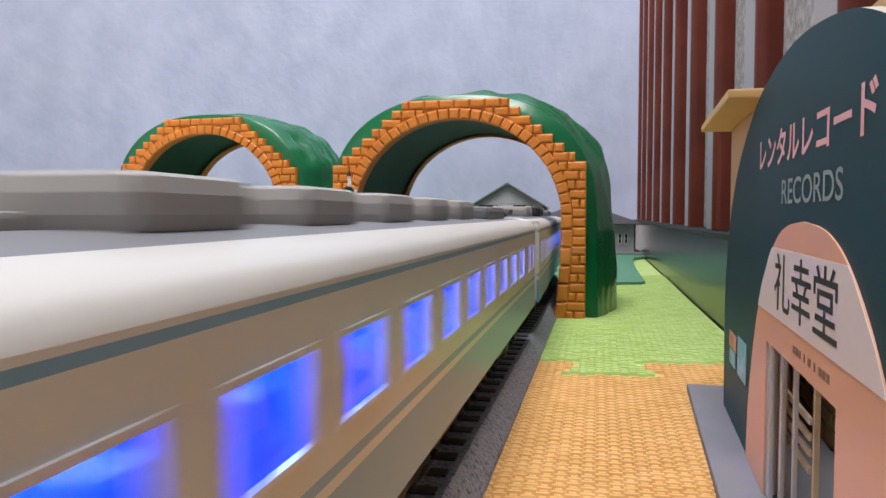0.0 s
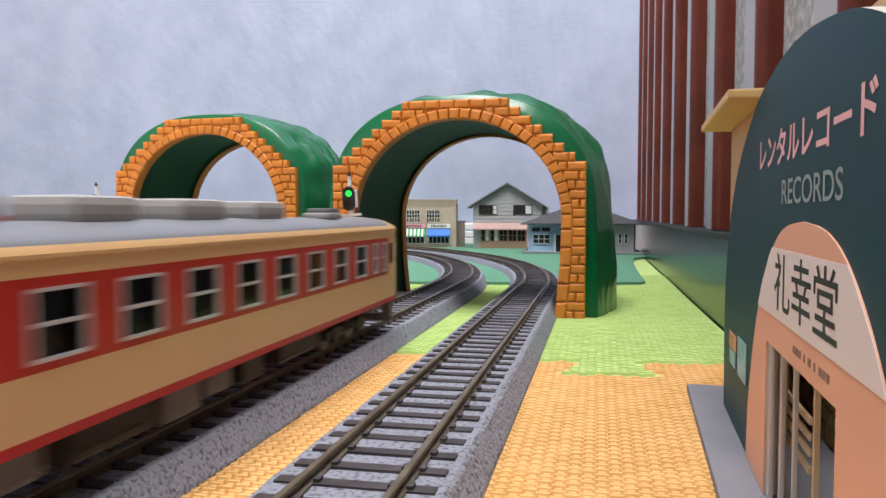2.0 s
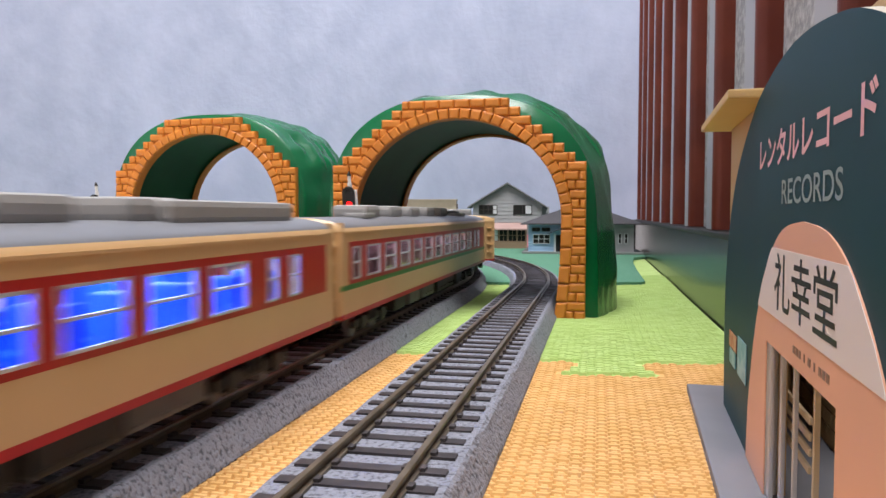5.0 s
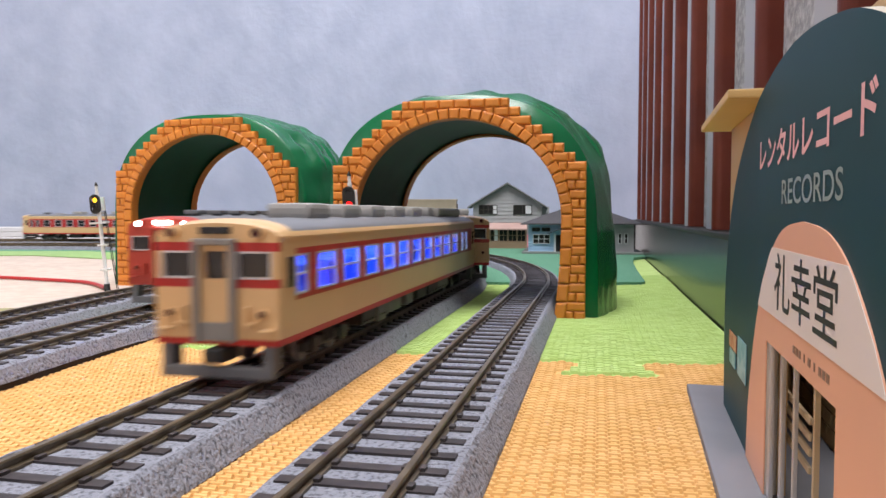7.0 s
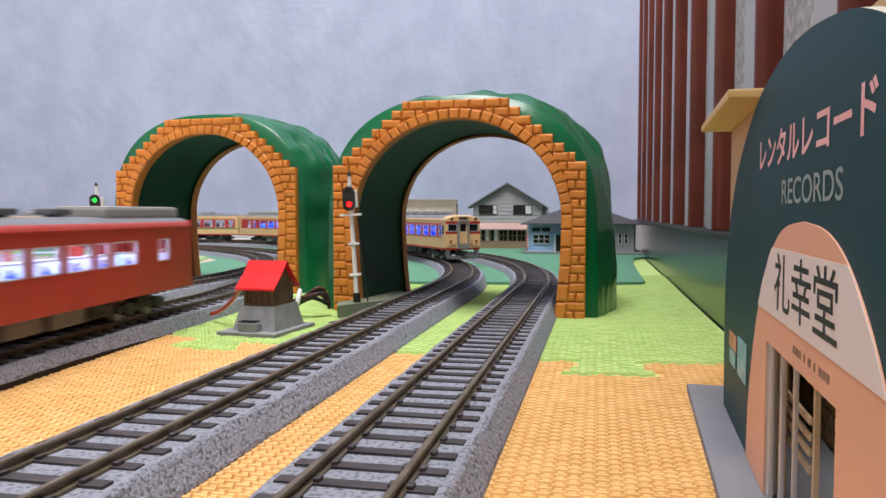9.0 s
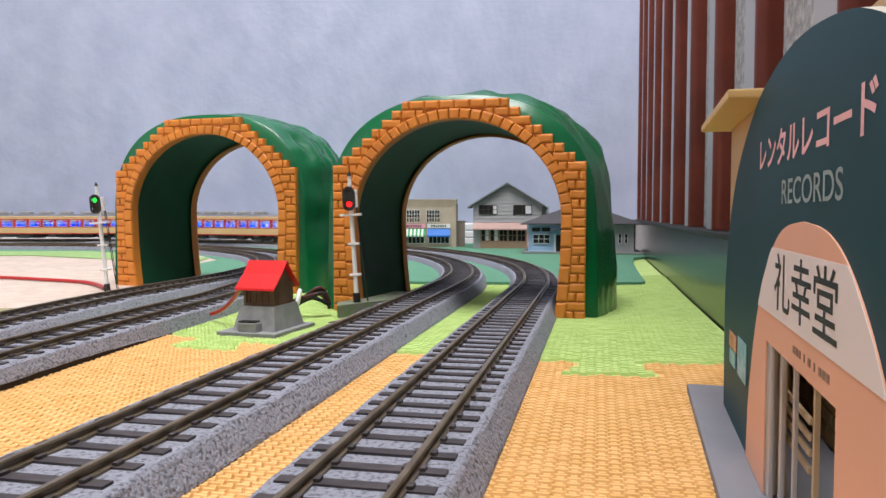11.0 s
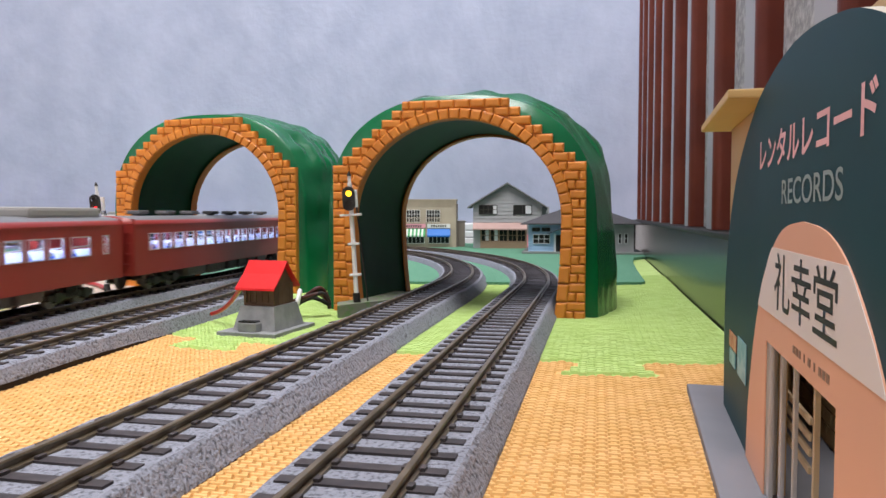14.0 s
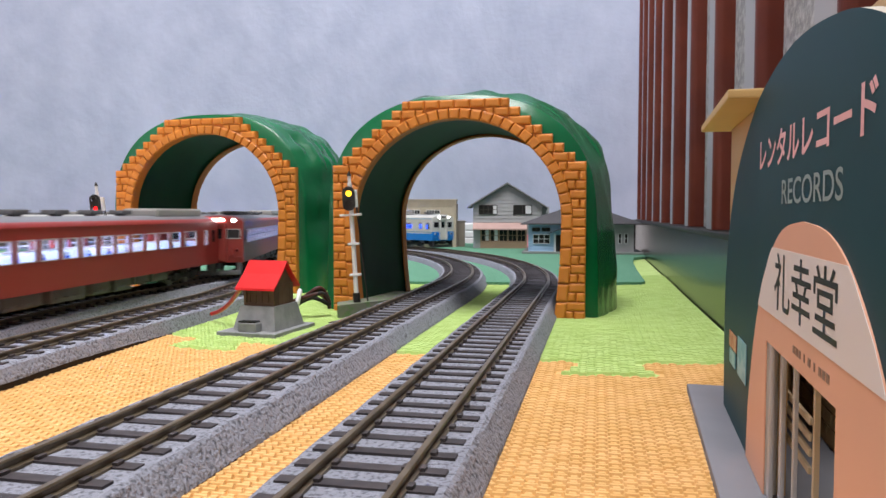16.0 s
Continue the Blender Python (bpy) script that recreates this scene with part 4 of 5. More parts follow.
wire("red_cable", [(-0.80, 0.66, 0.005), (-0.50, 0.63, 0.005), (-0.37, 0.605, 0.0048), (-0.33, 0.585, 0.0048), (-0.285, 0.565, 0.0048), (-0.262, 0.552, 0.0048), (-0.236, 0.512, 0.0048)], 0.0014, M["wire_red"], "dark red cable lying across the sand sheet")


def wire_bundle():
    root = empty("wire_bundle", pose(-0.0735, 0.3930, 0.0045, 0, 0, 10) @ Matrix.Diagonal((1.15, 1.2, 1.45, 1)))
    tagged(root, "bundle of brown wires held by a white tie", "wire")
    rng = random.Random(4)
    for k in range(7):
        w = wire("wire_strand", [(-0.009 + rng.random() * 0.002, (rng.random() - 0.5) * 0.006, rng.random() * 0.004), (-0.003, (rng.random() - 0.5) * 0.004, 0.002 + rng.random() * 0.003), (0.003, (rng.random() - 0.5) * 0.006, 0.003 + rng.random() * 0.005),
                               (0.008, (rng.random() - 0.5) * 0.008, 0.003 + rng.random() * 0.008), (0.011, 0.004, rng.random() * 0.003)], 0.0008, M["wire_brown" if k % 2 else "rubber"], "")
        w.parent = root
        for key in ("label", "category"):
            if key in w:
                del w[key]
    tie = wire("cable_tie", [(-0.004 + 0.0042 * math.sin(t) * 0.3, 0.0045 * math.cos(t), 0.003 + 0.0045 * math.sin(t)) for t in np.linspace(0, 6.6, 14)], 0.0011, M["wire_white"], "")
    tie.parent = root
    for key in ("label", "category"):
        if key in tie:
            del tie[key]


wire_bundle()
wire("brown_wire", [(-0.058, 0.372, 0.001), (-0.052, 0.383, 0.001), (-0.046, 0.394, 0.001), (-0.044, 0.400, 0.002)], 0.0007, M["wire_brown"], "thin brown wire lying on the green mat")

# ---- the record shop, close to the camera ----
S = {
    "sign_dark": mat("dark_teal_sign_card", (0.020, 0.066, 0.080), 0.45, dirt=(30, 0.08), spec=0.06),
    "edge_pale": mat("pale_card_edge", (0.55, 0.52, 0.45), 0.7),
    "salmon": mat("salmon_pink_card", (0.76, 0.40, 0.26), 0.6, dirt=(25, 0.04)),
    "sign_cream": mat("off_white_card", (0.76, 0.68, 0.63), 0.6, dirt=(25, 0.03)),
    "letter_pink": mat("pink_lettering", (0.82, 0.44, 0.43), 0.5),
    "letter_grey": mat("grey_green_lettering", (0.26, 0.33, 0.31), 0.5),
    "letter_brown": mat("brown_grey_print", (0.26, 0.15, 0.10), 0.6),
    "letter_black": mat("black_lettering", (0.012, 0.018, 0.022), 0.5),
    "tan_wall": mat("tan_moulded_wall", (0.55, 0.36, 0.17), 0.6, dirt=(40, 0.08)),
    "tan_eave": mat("yellow_tan_eave", (0.62, 0.42, 0.16), 0.5, dirt=(40, 0.08)),
    "plate": mat("grey_shop_base", (0.20, 0.20, 0.225), 0.75, dirt=(60, 0.08)),
    "sash": mat("silver_sliding_door", (0.52, 0.50, 0.49), 0.4, metal=0.3),
    "inner_tan": mat("tan_interior_brick", (0.46, 0.32, 0.15), 0.8, col2=(0.36, 0.25, 0.11), scale=120),
    "rack": mat("pale_timber_rack", (0.52, 0.40, 0.25), 0.7),
    "poster_red": mat("red_poster", (0.50, 0.10, 0.06), 0.4, col2=(0.6, 0.3, 0.2), scale=300),
    "poster_blue": mat("blue_poster", (0.09, 0.30, 0.42), 0.4, col2=(0.25, 0.45, 0.55), scale=260),
}
M_SHOP = Matrix.Translation((0.0798, 0.2058, 0)) @ Matrix.Rotation(math.atan2(-0.9668, -0.2555), 4, "Z")
DOOR = (0.0695, 0.1205, 0.0030, 0.0328)


def plate_xz(bm, pts, y0, y1, mi=0, rim=None):
    lo = [bm.verts.new((x, y0, z)) for x, z in pts]
    hi = [bm.verts.new((x, y1, z)) for x, z in pts]
    bm.faces.new(lo).material_index = mi
    bm.faces.new(hi[::-1]).material_index = mi
    for i in range(len(pts)):
        f = bm.faces.new((lo[i], lo[(i + 1) % len(pts)], hi[(i + 1) % len(pts)], hi[i]))
        f.material_index = mi if rim is None else rim


def lettering(text, x, z, w, h, y, material, parent, name):
    cu = bpy.data.curves.new(name, "FONT")
    cu.body, cu.size, cu.extrude, cu.offset = text, 1.0, 0.0, 0.022 if name == "sign_text" and text[0] == "レ" else 0.008
    ob = new(name, cu)
    dg = bpy.context.evaluated_depsgraph_get()
    dg.update()
    me = bpy.data.meshes.new_from_object(ob.evaluated_get(dg))
    bpy.data.objects.remove(ob)
    if not len(me.vertices):
        return None
    co = np.array([v.co[:] for v in me.vertices])
    lo, hi = co.min(0), co.max(0)
    size = np.maximum(hi - lo, 1e-6)
    for v in me.vertices:
        v.co = (x + (v.co.x - lo[0]) / size[0] * w, y, z + (v.co.y - lo[1]) / size[1] * h)
    me.materials.clear()
    me.materials.append(material)
    return part(name, me, None, parent)


def mirror_half(half, c):
    return half + [(2 * c - x, z) for x, z in half[::-1]]


def record_shop():
    root = empty("record_shop", M_SHOP)
    tagged(root, "model record rental shop with dark teal arched facade and salmon doorway", "building")
    bm = bmesh.new()
    box(bm, -0.024, 0.205, -0.0088, 0.0225, 0.0002, 0.0029, bevel=0.0004)
    part("base_plate", bm, S["plate"], root, "grey base plate")
    x0, x1, z0, z1 = DOOR
    notch = [(x0, z0), (x0, z1), (x1, z1), (x1, z0)]
    c = 0.0885
    half = [(0.0, z0), (-0.0012, 0.020), (-0.0010, 0.037), (0.0045, 0.0500), (0.0126, 0.0610), (0.0240, 0.0692), (0.0362, 0.0748), (0.0460, 0.0785), (0.0551, 0.0812), (0.0690, 0.0832), (0.0790, 0.0842), (0.0885, 0.0845)]
    bm = bmesh.new()
    curve = [tuple(p) for p in chaikin([np.array(p) for p in mirror_half(half, c)[1:-1]], 2)]
    plate_xz(bm, notch + [(2 * c, z0)] + curve[::-1] + [(0.0, z0)], -0.0004, 0.0016, 0, 1)
    facade = part("facade", bm, [S["sign_dark"], S["edge_pale"]], root, "dark teal arched sign facade with pale edge")
    half = [(0.0460, z0), (0.0478, 0.0150), (0.0520, 0.0260), (0.0575, 0.0357), (0.0640, 0.0432), (0.0720, 0.0493), (0.0790, 0.0528), (0.0870, 0.0549), (0.0995, 0.0556)]
    bm = bmesh.new()
    curve = [tuple(p) for p in chaikin([np.array(p) for p in mirror_half(half[1:], 0.0995)], 2)]
    plate_xz(bm, notch + [(0.1530, z0)] + curve[::-1] + [(0.0460, z0)], -0.0007, -0.00045)
    part("arch_panel", bm, S["salmon"], facade, "salmon pink arched panel")
    bm = bmesh.new()
    band = [(x, z) for x, z in half if 0.0385 < z < 0.0502]
    left = [(0.0596, 0.0384)] + band + [(0.0745, 0.0507)]
    plate_xz(bm, left + [(2 * 0.0995 - x, z) for x, z in left[::-1]], -0.00080, -0.00072)
    part("name_band", bm, S["sign_cream"], facade, "off-white name band")
    lettering("レンタルレコード", 0.0566, 0.0654, 0.0765, 0.0064, -0.00048, S["letter_pink"], facade, "sign_text")
    lettering("RECORDS", 0.0808, 0.0584, 0.0395, 0.0042, -0.00048, S["letter_grey"], facade, "sign_text")
    lettering("礼幸堂", 0.0778, 0.0400, 0.0430, 0.0100, -0.00085, S["letter_black"], facade, "sign_text")
    bm = bmesh.new()
    for k, (a, b) in enumerate(((0.0945, 0.0960), (0.0966, 0.0981), (0.0987, 0.1002), (0.1022, 0.1030), (0.1050, 0.1066), (0.1086, 0.1094), (0.1115, 0.1130), (0.1136, 0.1151), (0.1157, 0.1172))):
        box(bm, a, b, -0.00078, -0.00072, 0.0350, 0.0362)
    part("small_print", bm, S["letter_brown"], facade)
    for a, b, c0, c1, k in ((0.0130, 0.0265, 0.0222, 0.0262, "poster_red"), (0.0140, 0.0255, 0.0180, 0.0218, "poster_blue"), (0.0295, 0.0435, 0.0180, 0.0272, "poster_blue")):
        bm = bmesh.new()
        box(bm, a, b, -0.0007, -0.0005, c0, c1)
        part("poster", bm, S[k], facade, "small printed poster")
    # body behind the facade
    bm = bmesh.new()
    box(bm, -0.0120, -0.0095, 0.0018, 0.0200, 0.0029, 0.0812)
    part("end_wall", bm, S["tan_wall"], root, "tan end wall")
    bm = bmesh.new()
    box(bm, -0.0095, x0 - 0.0005, 0.0018, 0.0034, 0.0029, 0.0812)
    box(bm, x1 + 0.0005, 0.2000, 0.0018, 0.0034, 0.0029, 0.0812)
    box(bm, x0 - 0.0005, x1 + 0.0005, 0.0018, 0.0034, z1 + 0.0003, 0.0812)
    part("front_wall", bm, S["tan_wall"], root)
    bm = bmesh.new()
    box(bm, -0.0180, 0.0500, -0.0062, 0.0215, 0.0814, 0.0834, bevel=0.0004)
    part("eave", bm, S["tan_eave"], root, "yellow-tan eave slab")
    # sliding doors, half open
    for a, b, y in ((x0 + 0.0002, x0 + 0.0030, -0.0002), (0.0745, 0.0765, 0.0010), (0.0815, 0.0828, 0.0019)):
        bm = bmesh.new()
        box(bm, a, b, y, y + 0.0008, z0, z1 - 0.0003, bevel=0.0002)
        part("door_stile", bm, S["sash"], root, "silver sliding door frame")
    bm = bmesh.new()
    box(bm, x0 + 0.0060, x1, 0.0020, 0.0034, z0 - 0.0001, z0 + 0.0008)
    part("door_track", bm, S["sash"], root)
    bm = bmesh.new()
    box(bm, 0.0955, 0.0967, 0.0022, 0.0030, z0 + 0.0009, z1 - 0.0003)
    part("door_post", bm, S["rack"], root)
    # room behind the door: tan brick back wall over a grey floor
    bm = bmesh.new()
    box(bm, -0.0094, 0.1900, 0.0190, 0.0204, 0.0029, 0.0800)
    back_wall = part("back_wall", bm, S["inner_tan"], root, "tan brick wall inside the shop")
    bm = bmesh.new()
    for r in range(8):
        for k in range(22):
            bx = -0.0060 + k * 0.0078 + (r % 2) * 0.0039
            box(bm, bx, bx + 0.0073, 0.0186, 0.0190, 0.0045 + r * 0.0036, 0.0077 + r * 0.0036)
    tagged(part("brickwork", bm, S["inner_tan"], back_wall), kind="stuff")
    for k, z in enumerate((0.0130, 0.0160, 0.0186, 0.0214)):
        bm = bmesh.new()
        box(bm, 0.0650, 0.0862, 0.0036, 0.0042, z, z + 0.0013, bevel=0.0002)
        part("shelf_rail", bm, S["rack"], root, "pale timber shelf rail")
    return root


record_shop()

# ---- rail cars ----
W, ZS, ZG, ZR = 0.0181, 0.0108, 0.0402, 0.0450       # half width, sill, gutter and roof crown above the rails
CAR = 0.306
PITCH = 0.315
T = 0.0009


def car_side(bm, L, zones, wins, z0, z1, band_mi, margins, plain_mi):
    """Both side walls: strips for the colour zones, pillars between the windows; the band stops short of a cab."""
    e0, e1 = -L / 2 + margins[0], L / 2 - margins[1]

    def strip(a, b, y0, y1, c0, c1, mi):
        cuts = [y0, *[e for e in (e0, e1) if y0 + 1e-5 < e < y1 - 1e-5], y1] if mi == band_mi else [y0, y1]
        for p, q in zip(cuts, cuts[1:]):
            out = mi == band_mi and ((p + q) / 2 < e0 or (p + q) / 2 > e1)
            box(bm, a, b, p, q, c0, c1, plain_mi if out else mi)

    for s in (-1, 1):
        a, b = sorted((s * W, s * (W - T)))
        for lo, hi, mi in zones:
            for c0, c1 in ((lo, min(hi, z0)), (max(lo, z1), hi)):
                if c1 - c0 > 1e-6:
                    if lo == ZS:
                        box(bm, a, b, -L / 2, L / 2, c0, c1, mi)
                    else:
                        strip(a, b, -L / 2, L / 2, c0, c1, mi)
        y = -L / 2
        for w0, w1 in wins + [(L / 2, L / 2)]:
            if w0 - y > 1e-6:
                strip(a, b, y, w0, z0, z1, band_mi)
            y = w1


def car_roof(L, shoulder, cab0, cab1):
    """The rounded roof; the outer part carries the body colour up to the shoulder."""
    bm = bmesh.new()
    ys = [-L / 2, -L / 2 + 0.0015, -L / 2 + 0.004, -L / 2 + 0.008, L / 2 - 0.008, L / 2 - 0.004, L / 2 - 0.0015, L / 2]
    kk = [0.55, 0.80, 0.95, 1.0] if cab0 else [0.97, 1.0, 1.0, 1.0]
    k2 = [1.0, 0.95, 0.80, 0.55] if cab1 else [1.0, 1.0, 1.0, 0.97]
    n = 14
    rows = []
    for y, k in zip(ys, kk + k2):
        row = []
        for i in range(n + 1):
            th = math.pi * i / n
            x = -W * math.cos(th)
            x = math.copysign(abs(x / W) ** 0.80 * W, x) if abs(x) > 1e-7 else 0.0
            row.append(bm.verts.new((x * (0.97 + 0.03 * k), y, ZG + (ZR - ZG) * math.sin(th) ** 0.9 * k)))
        rows.append(row)
    for j, (a, b) in enumerate(zip(rows, rows[1:])):
        for i in range(n):
            f = bm.faces.new((a[i], a[i + 1], b[i + 1], b[i]))
            xm = abs(a[i].co.x + a[i + 1].co.x) / 2
            cab = (cab0 and j < 3) or (cab1 and j > 3)
            f.material_index = 1 if xm > shoulder or cab else 0
    for row in (rows[0], rows[-1]):
        bm.faces.new(row if row is rows[0] else row[::-1]).material_index = 1
    return bm


def bogie(root, y):
    b = part("bogie", bogie_mesh, None, root, "dark sprung bogie", at=pose(0, y, 0))
    for dy in (-0.0125, 0.0125):
        for s in (-1, 1):
            part("wheel", wheel_mesh, None, b, at=pose(s * 0.0087, dy, 0.0056, 0, 90, 0))


bm = bmesh.new()
for s in (-1, 1):
    box(bm, s * 0.0125 - 0.0011, s * 0.0125 + 0.0011, -0.0205, 0.0205, 0.0042, 0.0072, bevel=0.0004)
    for dy in (-0.0125, 0.0125):
        box(bm, s * 0.0130 - 0.0014, s * 0.0130 + 0.0014, dy - 0.0028, dy + 0.0028, 0.0030, 0.0082, bevel=0.0004)
    for k in (-0.0035, 0.0, 0.0035):
        cyl(bm, pose(s * 0.0132, k, 0.0078), 0.0012, 0.0050, 8)
box(bm, -0.0120, 0.0120, -0.0032, 0.0032, 0.0055, 0.0105)
bogie_mesh = to_mesh("bogie", bm, M["under_dark"])
bm = bmesh.new()
cyl(bm, pose(0, 0, 0), 0.0056, 0.0022, 20)
cyl(bm, pose(0, 0, 0.0013), 0.0046, 0.0006, 20)
wheel_mesh = to_mesh("wheel", bm, M["grey_door"])

bm = bmesh.new()
box(bm, -0.0078, 0.0078, -0.0098, 0.0098, 0.0, 0.0054, bevel=0.0018)
unit_mesh = to_mesh("roof_unit", bm, M["unit_grey"])
bm = bmesh.new()
box(bm, -0.0115, 0.0115, -0.0320, 0.0320, 0.0, 0.0056, bevel=0.0016)
for k in range(8):
    box(bm, -0.0070, 0.0070, -0.0250 + k * 0.0062, -0.0220 + k * 0.0062, 0.0048, 0.0054)
cooler_mesh = to_mesh("roof_cooler", bm, M["unit_grey"])
bm = bmesh.new()
box(bm, -0.0045, 0.0045, -0.0070, 0.0070, 0.0004, 0.0024, bevel=0.0006)
box(bm, -0.0025, 0.0025, -0.0040, 0.0040, -0.0010, 0.0008)
vent_mesh = to_mesh("roof_vent", bm, M["unit_grey"])
bm = bmesh.new()
box(bm, -0.0042, 0.0042, -0.0058, 0.0058, 0.0010, 0.0034, bevel=0.0006)
box(bm, -0.0020, 0.0020, -0.0030, 0.0030, -0.0010, 0.0012)
small_vent_mesh = to_mesh("roof_vent", bm, M["under_grey"])


bm = bmesh.new()
box(bm, -0.0100, 0.0100, -0.0200, 0.0200, 0.0, 0.0046, bevel=0.0014)
housing_mesh = to_mesh("roof_housing", bm, M["roof_grey"])


def seats(L, top, caps):
    """Pairs of seats along both sides; the backs reach up to top and can carry white caps."""
    bm = bmesh.new()
    y = -L / 2 + 0.024
    while y < L / 2 - 0.024:
        for s in (-1, 1):
            a, b = sorted((s * 0.0050, s * 0.0158))
            box(bm, a, b, y, y + 0.0030, 0.0135, top, 0, bevel=0.0006)
            box(bm, a, b, y - 0.0048, y + 0.0078, 0.0135, 0.0190)
            if caps:
                box(bm, a + 0.0004, b - 0.0004, y - 0.0003, y + 0.0033, top - 0.0022, top + 0.0016, 1, bevel=0.0004)
        y += 0.0185
    return to_mesh("seat_row", bm, [M["seat_blue"], M["cabin_white"]])


def pane_meshes(wins, z0, z1, bar):
    out = {}
    for w0, w1 in wins:
        key = round(w1 - w0, 5)
        if key not in out:
            h, w = z1 - z0, w1 - w0
            bm = bmesh.new()
            box(bm, -0.0001, 0.0001, -w / 2, w / 2, 0, h)
            g = to_mesh("pane", bm, M["pane"])
            bm = bmesh.new()
            f = 0.0006
            for a, b, c0, c1 in ((-w / 2, -w / 2 + f, 0, h), (w / 2 - f, w / 2, 0, h), (-w / 2 + f, w / 2 - f, 0, f), (-w / 2 + f, w / 2 - f, h - f, h), (-w / 2 + f, w / 2 - f, h * 0.48, h * 0.48 + f))[:5 if bar else 4]:
                box(bm, -0.0004, 0.0004, a, b, c0, c1)
            out[key] = (g, to_mesh("window_frame", bm, M["window_trim"]))
    return out


def cab_end(root, y, face, style):
    """A driving end at y, looking along face (+1 or -1): windows, gangway door, lamps, pilot."""
    m = pose(0, y, 0) if face > 0 else pose(0, y, 0, 0, 0, 180)
    D = 0.0024

    def put(name, bm, mats, label=""):
        return part(name, bm, mats, root, label, at=m)
    body, band, low = style["body"], style["band"], style["low"]
    bm = bmesh.new()
    lo, hi = style["cab_win"]
    zones = style["front_zones"]
    for z0, z1, mi in zones:
        box(bm, -W, W, -0.0005, D * 0.6, z0, z1, mi)
    cols = ((-W, -W + 0.0020), (-0.0062, -0.0036), (0.0036, 0.0062), (W - 0.0020, W))
    for a, b in cols:
        box(bm, a, b, -0.0005, D * 0.6, lo, hi, style["front_col"])
    # rounded brow over the windows
    n = 10
    top = [bm.verts.new((-W * math.cos(math.pi * i / n), D * 0.6, ZG + (ZR - ZG) * 0.75 * math.sin(math.pi * i / n))) for i in range(n + 1)]
    rear = [bm.verts.new((v.co.x, -0.004, ZG + (ZR - ZG) * 0.97 * math.sin(math.pi * i / n))) for i, v in enumerate(top)]
    for i in range(n):
        bm.faces.new((top[i], top[i + 1], rear[i + 1], rear[i])).material_index = style["brow"]
    bm.faces.new(top).material_index = style["brow"]
    put("cab_front", bm, style["front_mats"])
    for a, b in ((-W + 0.0020, -0.0062), (0.0062, W - 0.0020)):
        bm = bmesh.new()
        box(bm, a, b, 0.0004, 0.0008, lo, hi)
        put("cab_window", bm, M["dark_window"], "dark cab window")
        bm = bmesh.new()
        f = 0.0005
        for c0, c1, d0, d1 in ((a, b, lo, lo + f), (a, b, hi - f, hi), (a, a + f, lo, hi), (b - f, b, lo, hi)):
            box(bm, c0, c1, 0.0008, D * 0.75, d0, d1)
        put("cab_window_frame", bm, M["window_trim"])
    for s in (-1, 1):
        a, b = sorted((s * (W - 0.0002), s * (W + 0.0003)))
        bm = bmesh.new()
        box(bm, a, b, -0.0082, -0.0042, 0.0262, 0.0345)
        put("cab_side_window", bm, M["dark_window"], "dark narrow cab side window")
    # gangway door with its grey frame
    bm = bmesh.new()
    for a, b, c0, c1 in ((-0.0062, -0.0045, ZS + 0.001, 0.0388), (0.0045, 0.0062, ZS + 0.001, 0.0388), (-0.0062, 0.0062, 0.0378, 0.0396)):
        box(bm, a, b, D * 0.6, D * 1.5, c0, c1, bevel=0.0004)
    put("gangway_frame", bm, style["gang"])
    bm = bmesh.new()
    box(bm, -0.0045, 0.0045, D * 0.5, D * 0.75, ZS + 0.001, lo)
    box(bm, -0.0045, 0.0045, D * 0.5, D * 0.75, hi, 0.0378)
    box(bm, -0.0045, -0.0030, D * 0.5, D * 0.75, lo, hi)
    box(bm, 0.0030, 0.0045, D * 0.5, D * 0.75, lo, hi)
    door = put("front_door", bm, style["door"])
    bm = bmesh.new()
    box(bm, -0.0030, 0.0030, 0.0003, 0.0007, lo, hi)
    put("door_window", bm, M["dark_window"])
    bm = bmesh.new()
    box(bm, -0.0046, 0.0046, D * 0.76, D * 0.95, ZS + 0.0012, ZS + 0.0062, bevel=0.0003)
    put("door_plate", bm, style["gang"])
    for s in (-1, 1):
        bm = bmesh.new()
        cyl(bm, pose(s * style["lamp_x"], D * 0.85, style["lamp_z"], 90), 0.0017, D * 0.9, 14)
        put("headlight_rim", bm, style["brow_mat"])
        bm = bmesh.new()
        cyl(bm, pose(s * style["lamp_x"], D * 1.35, style["lamp_z"], 90), 0.0013, 0.0005, 14)
        put("headlight", bm, M["headlight"] if style["lit"] else M["lens_off"])
        bm = bmesh.new()
        cyl(bm, pose(s * 0.0135, D * 0.8, 0.0195, 90), 0.0014, D * 0.5, 12)
        put("tail_light_rim", bm, style["brow_mat"])
        bm = bmesh.new()
        cyl(bm, pose(s * 0.0135, D * 1.1, 0.0195, 90), 0.0010, 0.0005, 12)
        put("tail_light", bm, M["taillight"] if style["tail"] else M["lens_off"])
        bm = bmesh.new()
        box(bm, s * 0.0098 - 0.0016, s * 0.0098 + 0.0016, D * 0.6, D * 1.3, 0.0160, 0.0172, bevel=0.0003)
        box(bm, s * 0.0092 - 0.0005, s * 0.0092 + 0.0005, D * 0.6, D * 1.4, 0.0165, 0.0215, bevel=0.0002)
        box(bm, s * 0.0150 - 0.0020, s * 0.0150 + 0.0020, D * 0.6, D * 1.3, 0.0145, 0.0155, bevel=0.0003)
        put("front_fitting", bm, style["body_mat"])
    bm = bmesh.new()
    box(bm, -0.0045, 0.0045, D * 0.6, D * 1.0, 0.0408, 0.0427, bevel=0.0003)
    put("destination_box", bm, style.get("dest", M["dark_window"]))
    bm = bmesh.new()
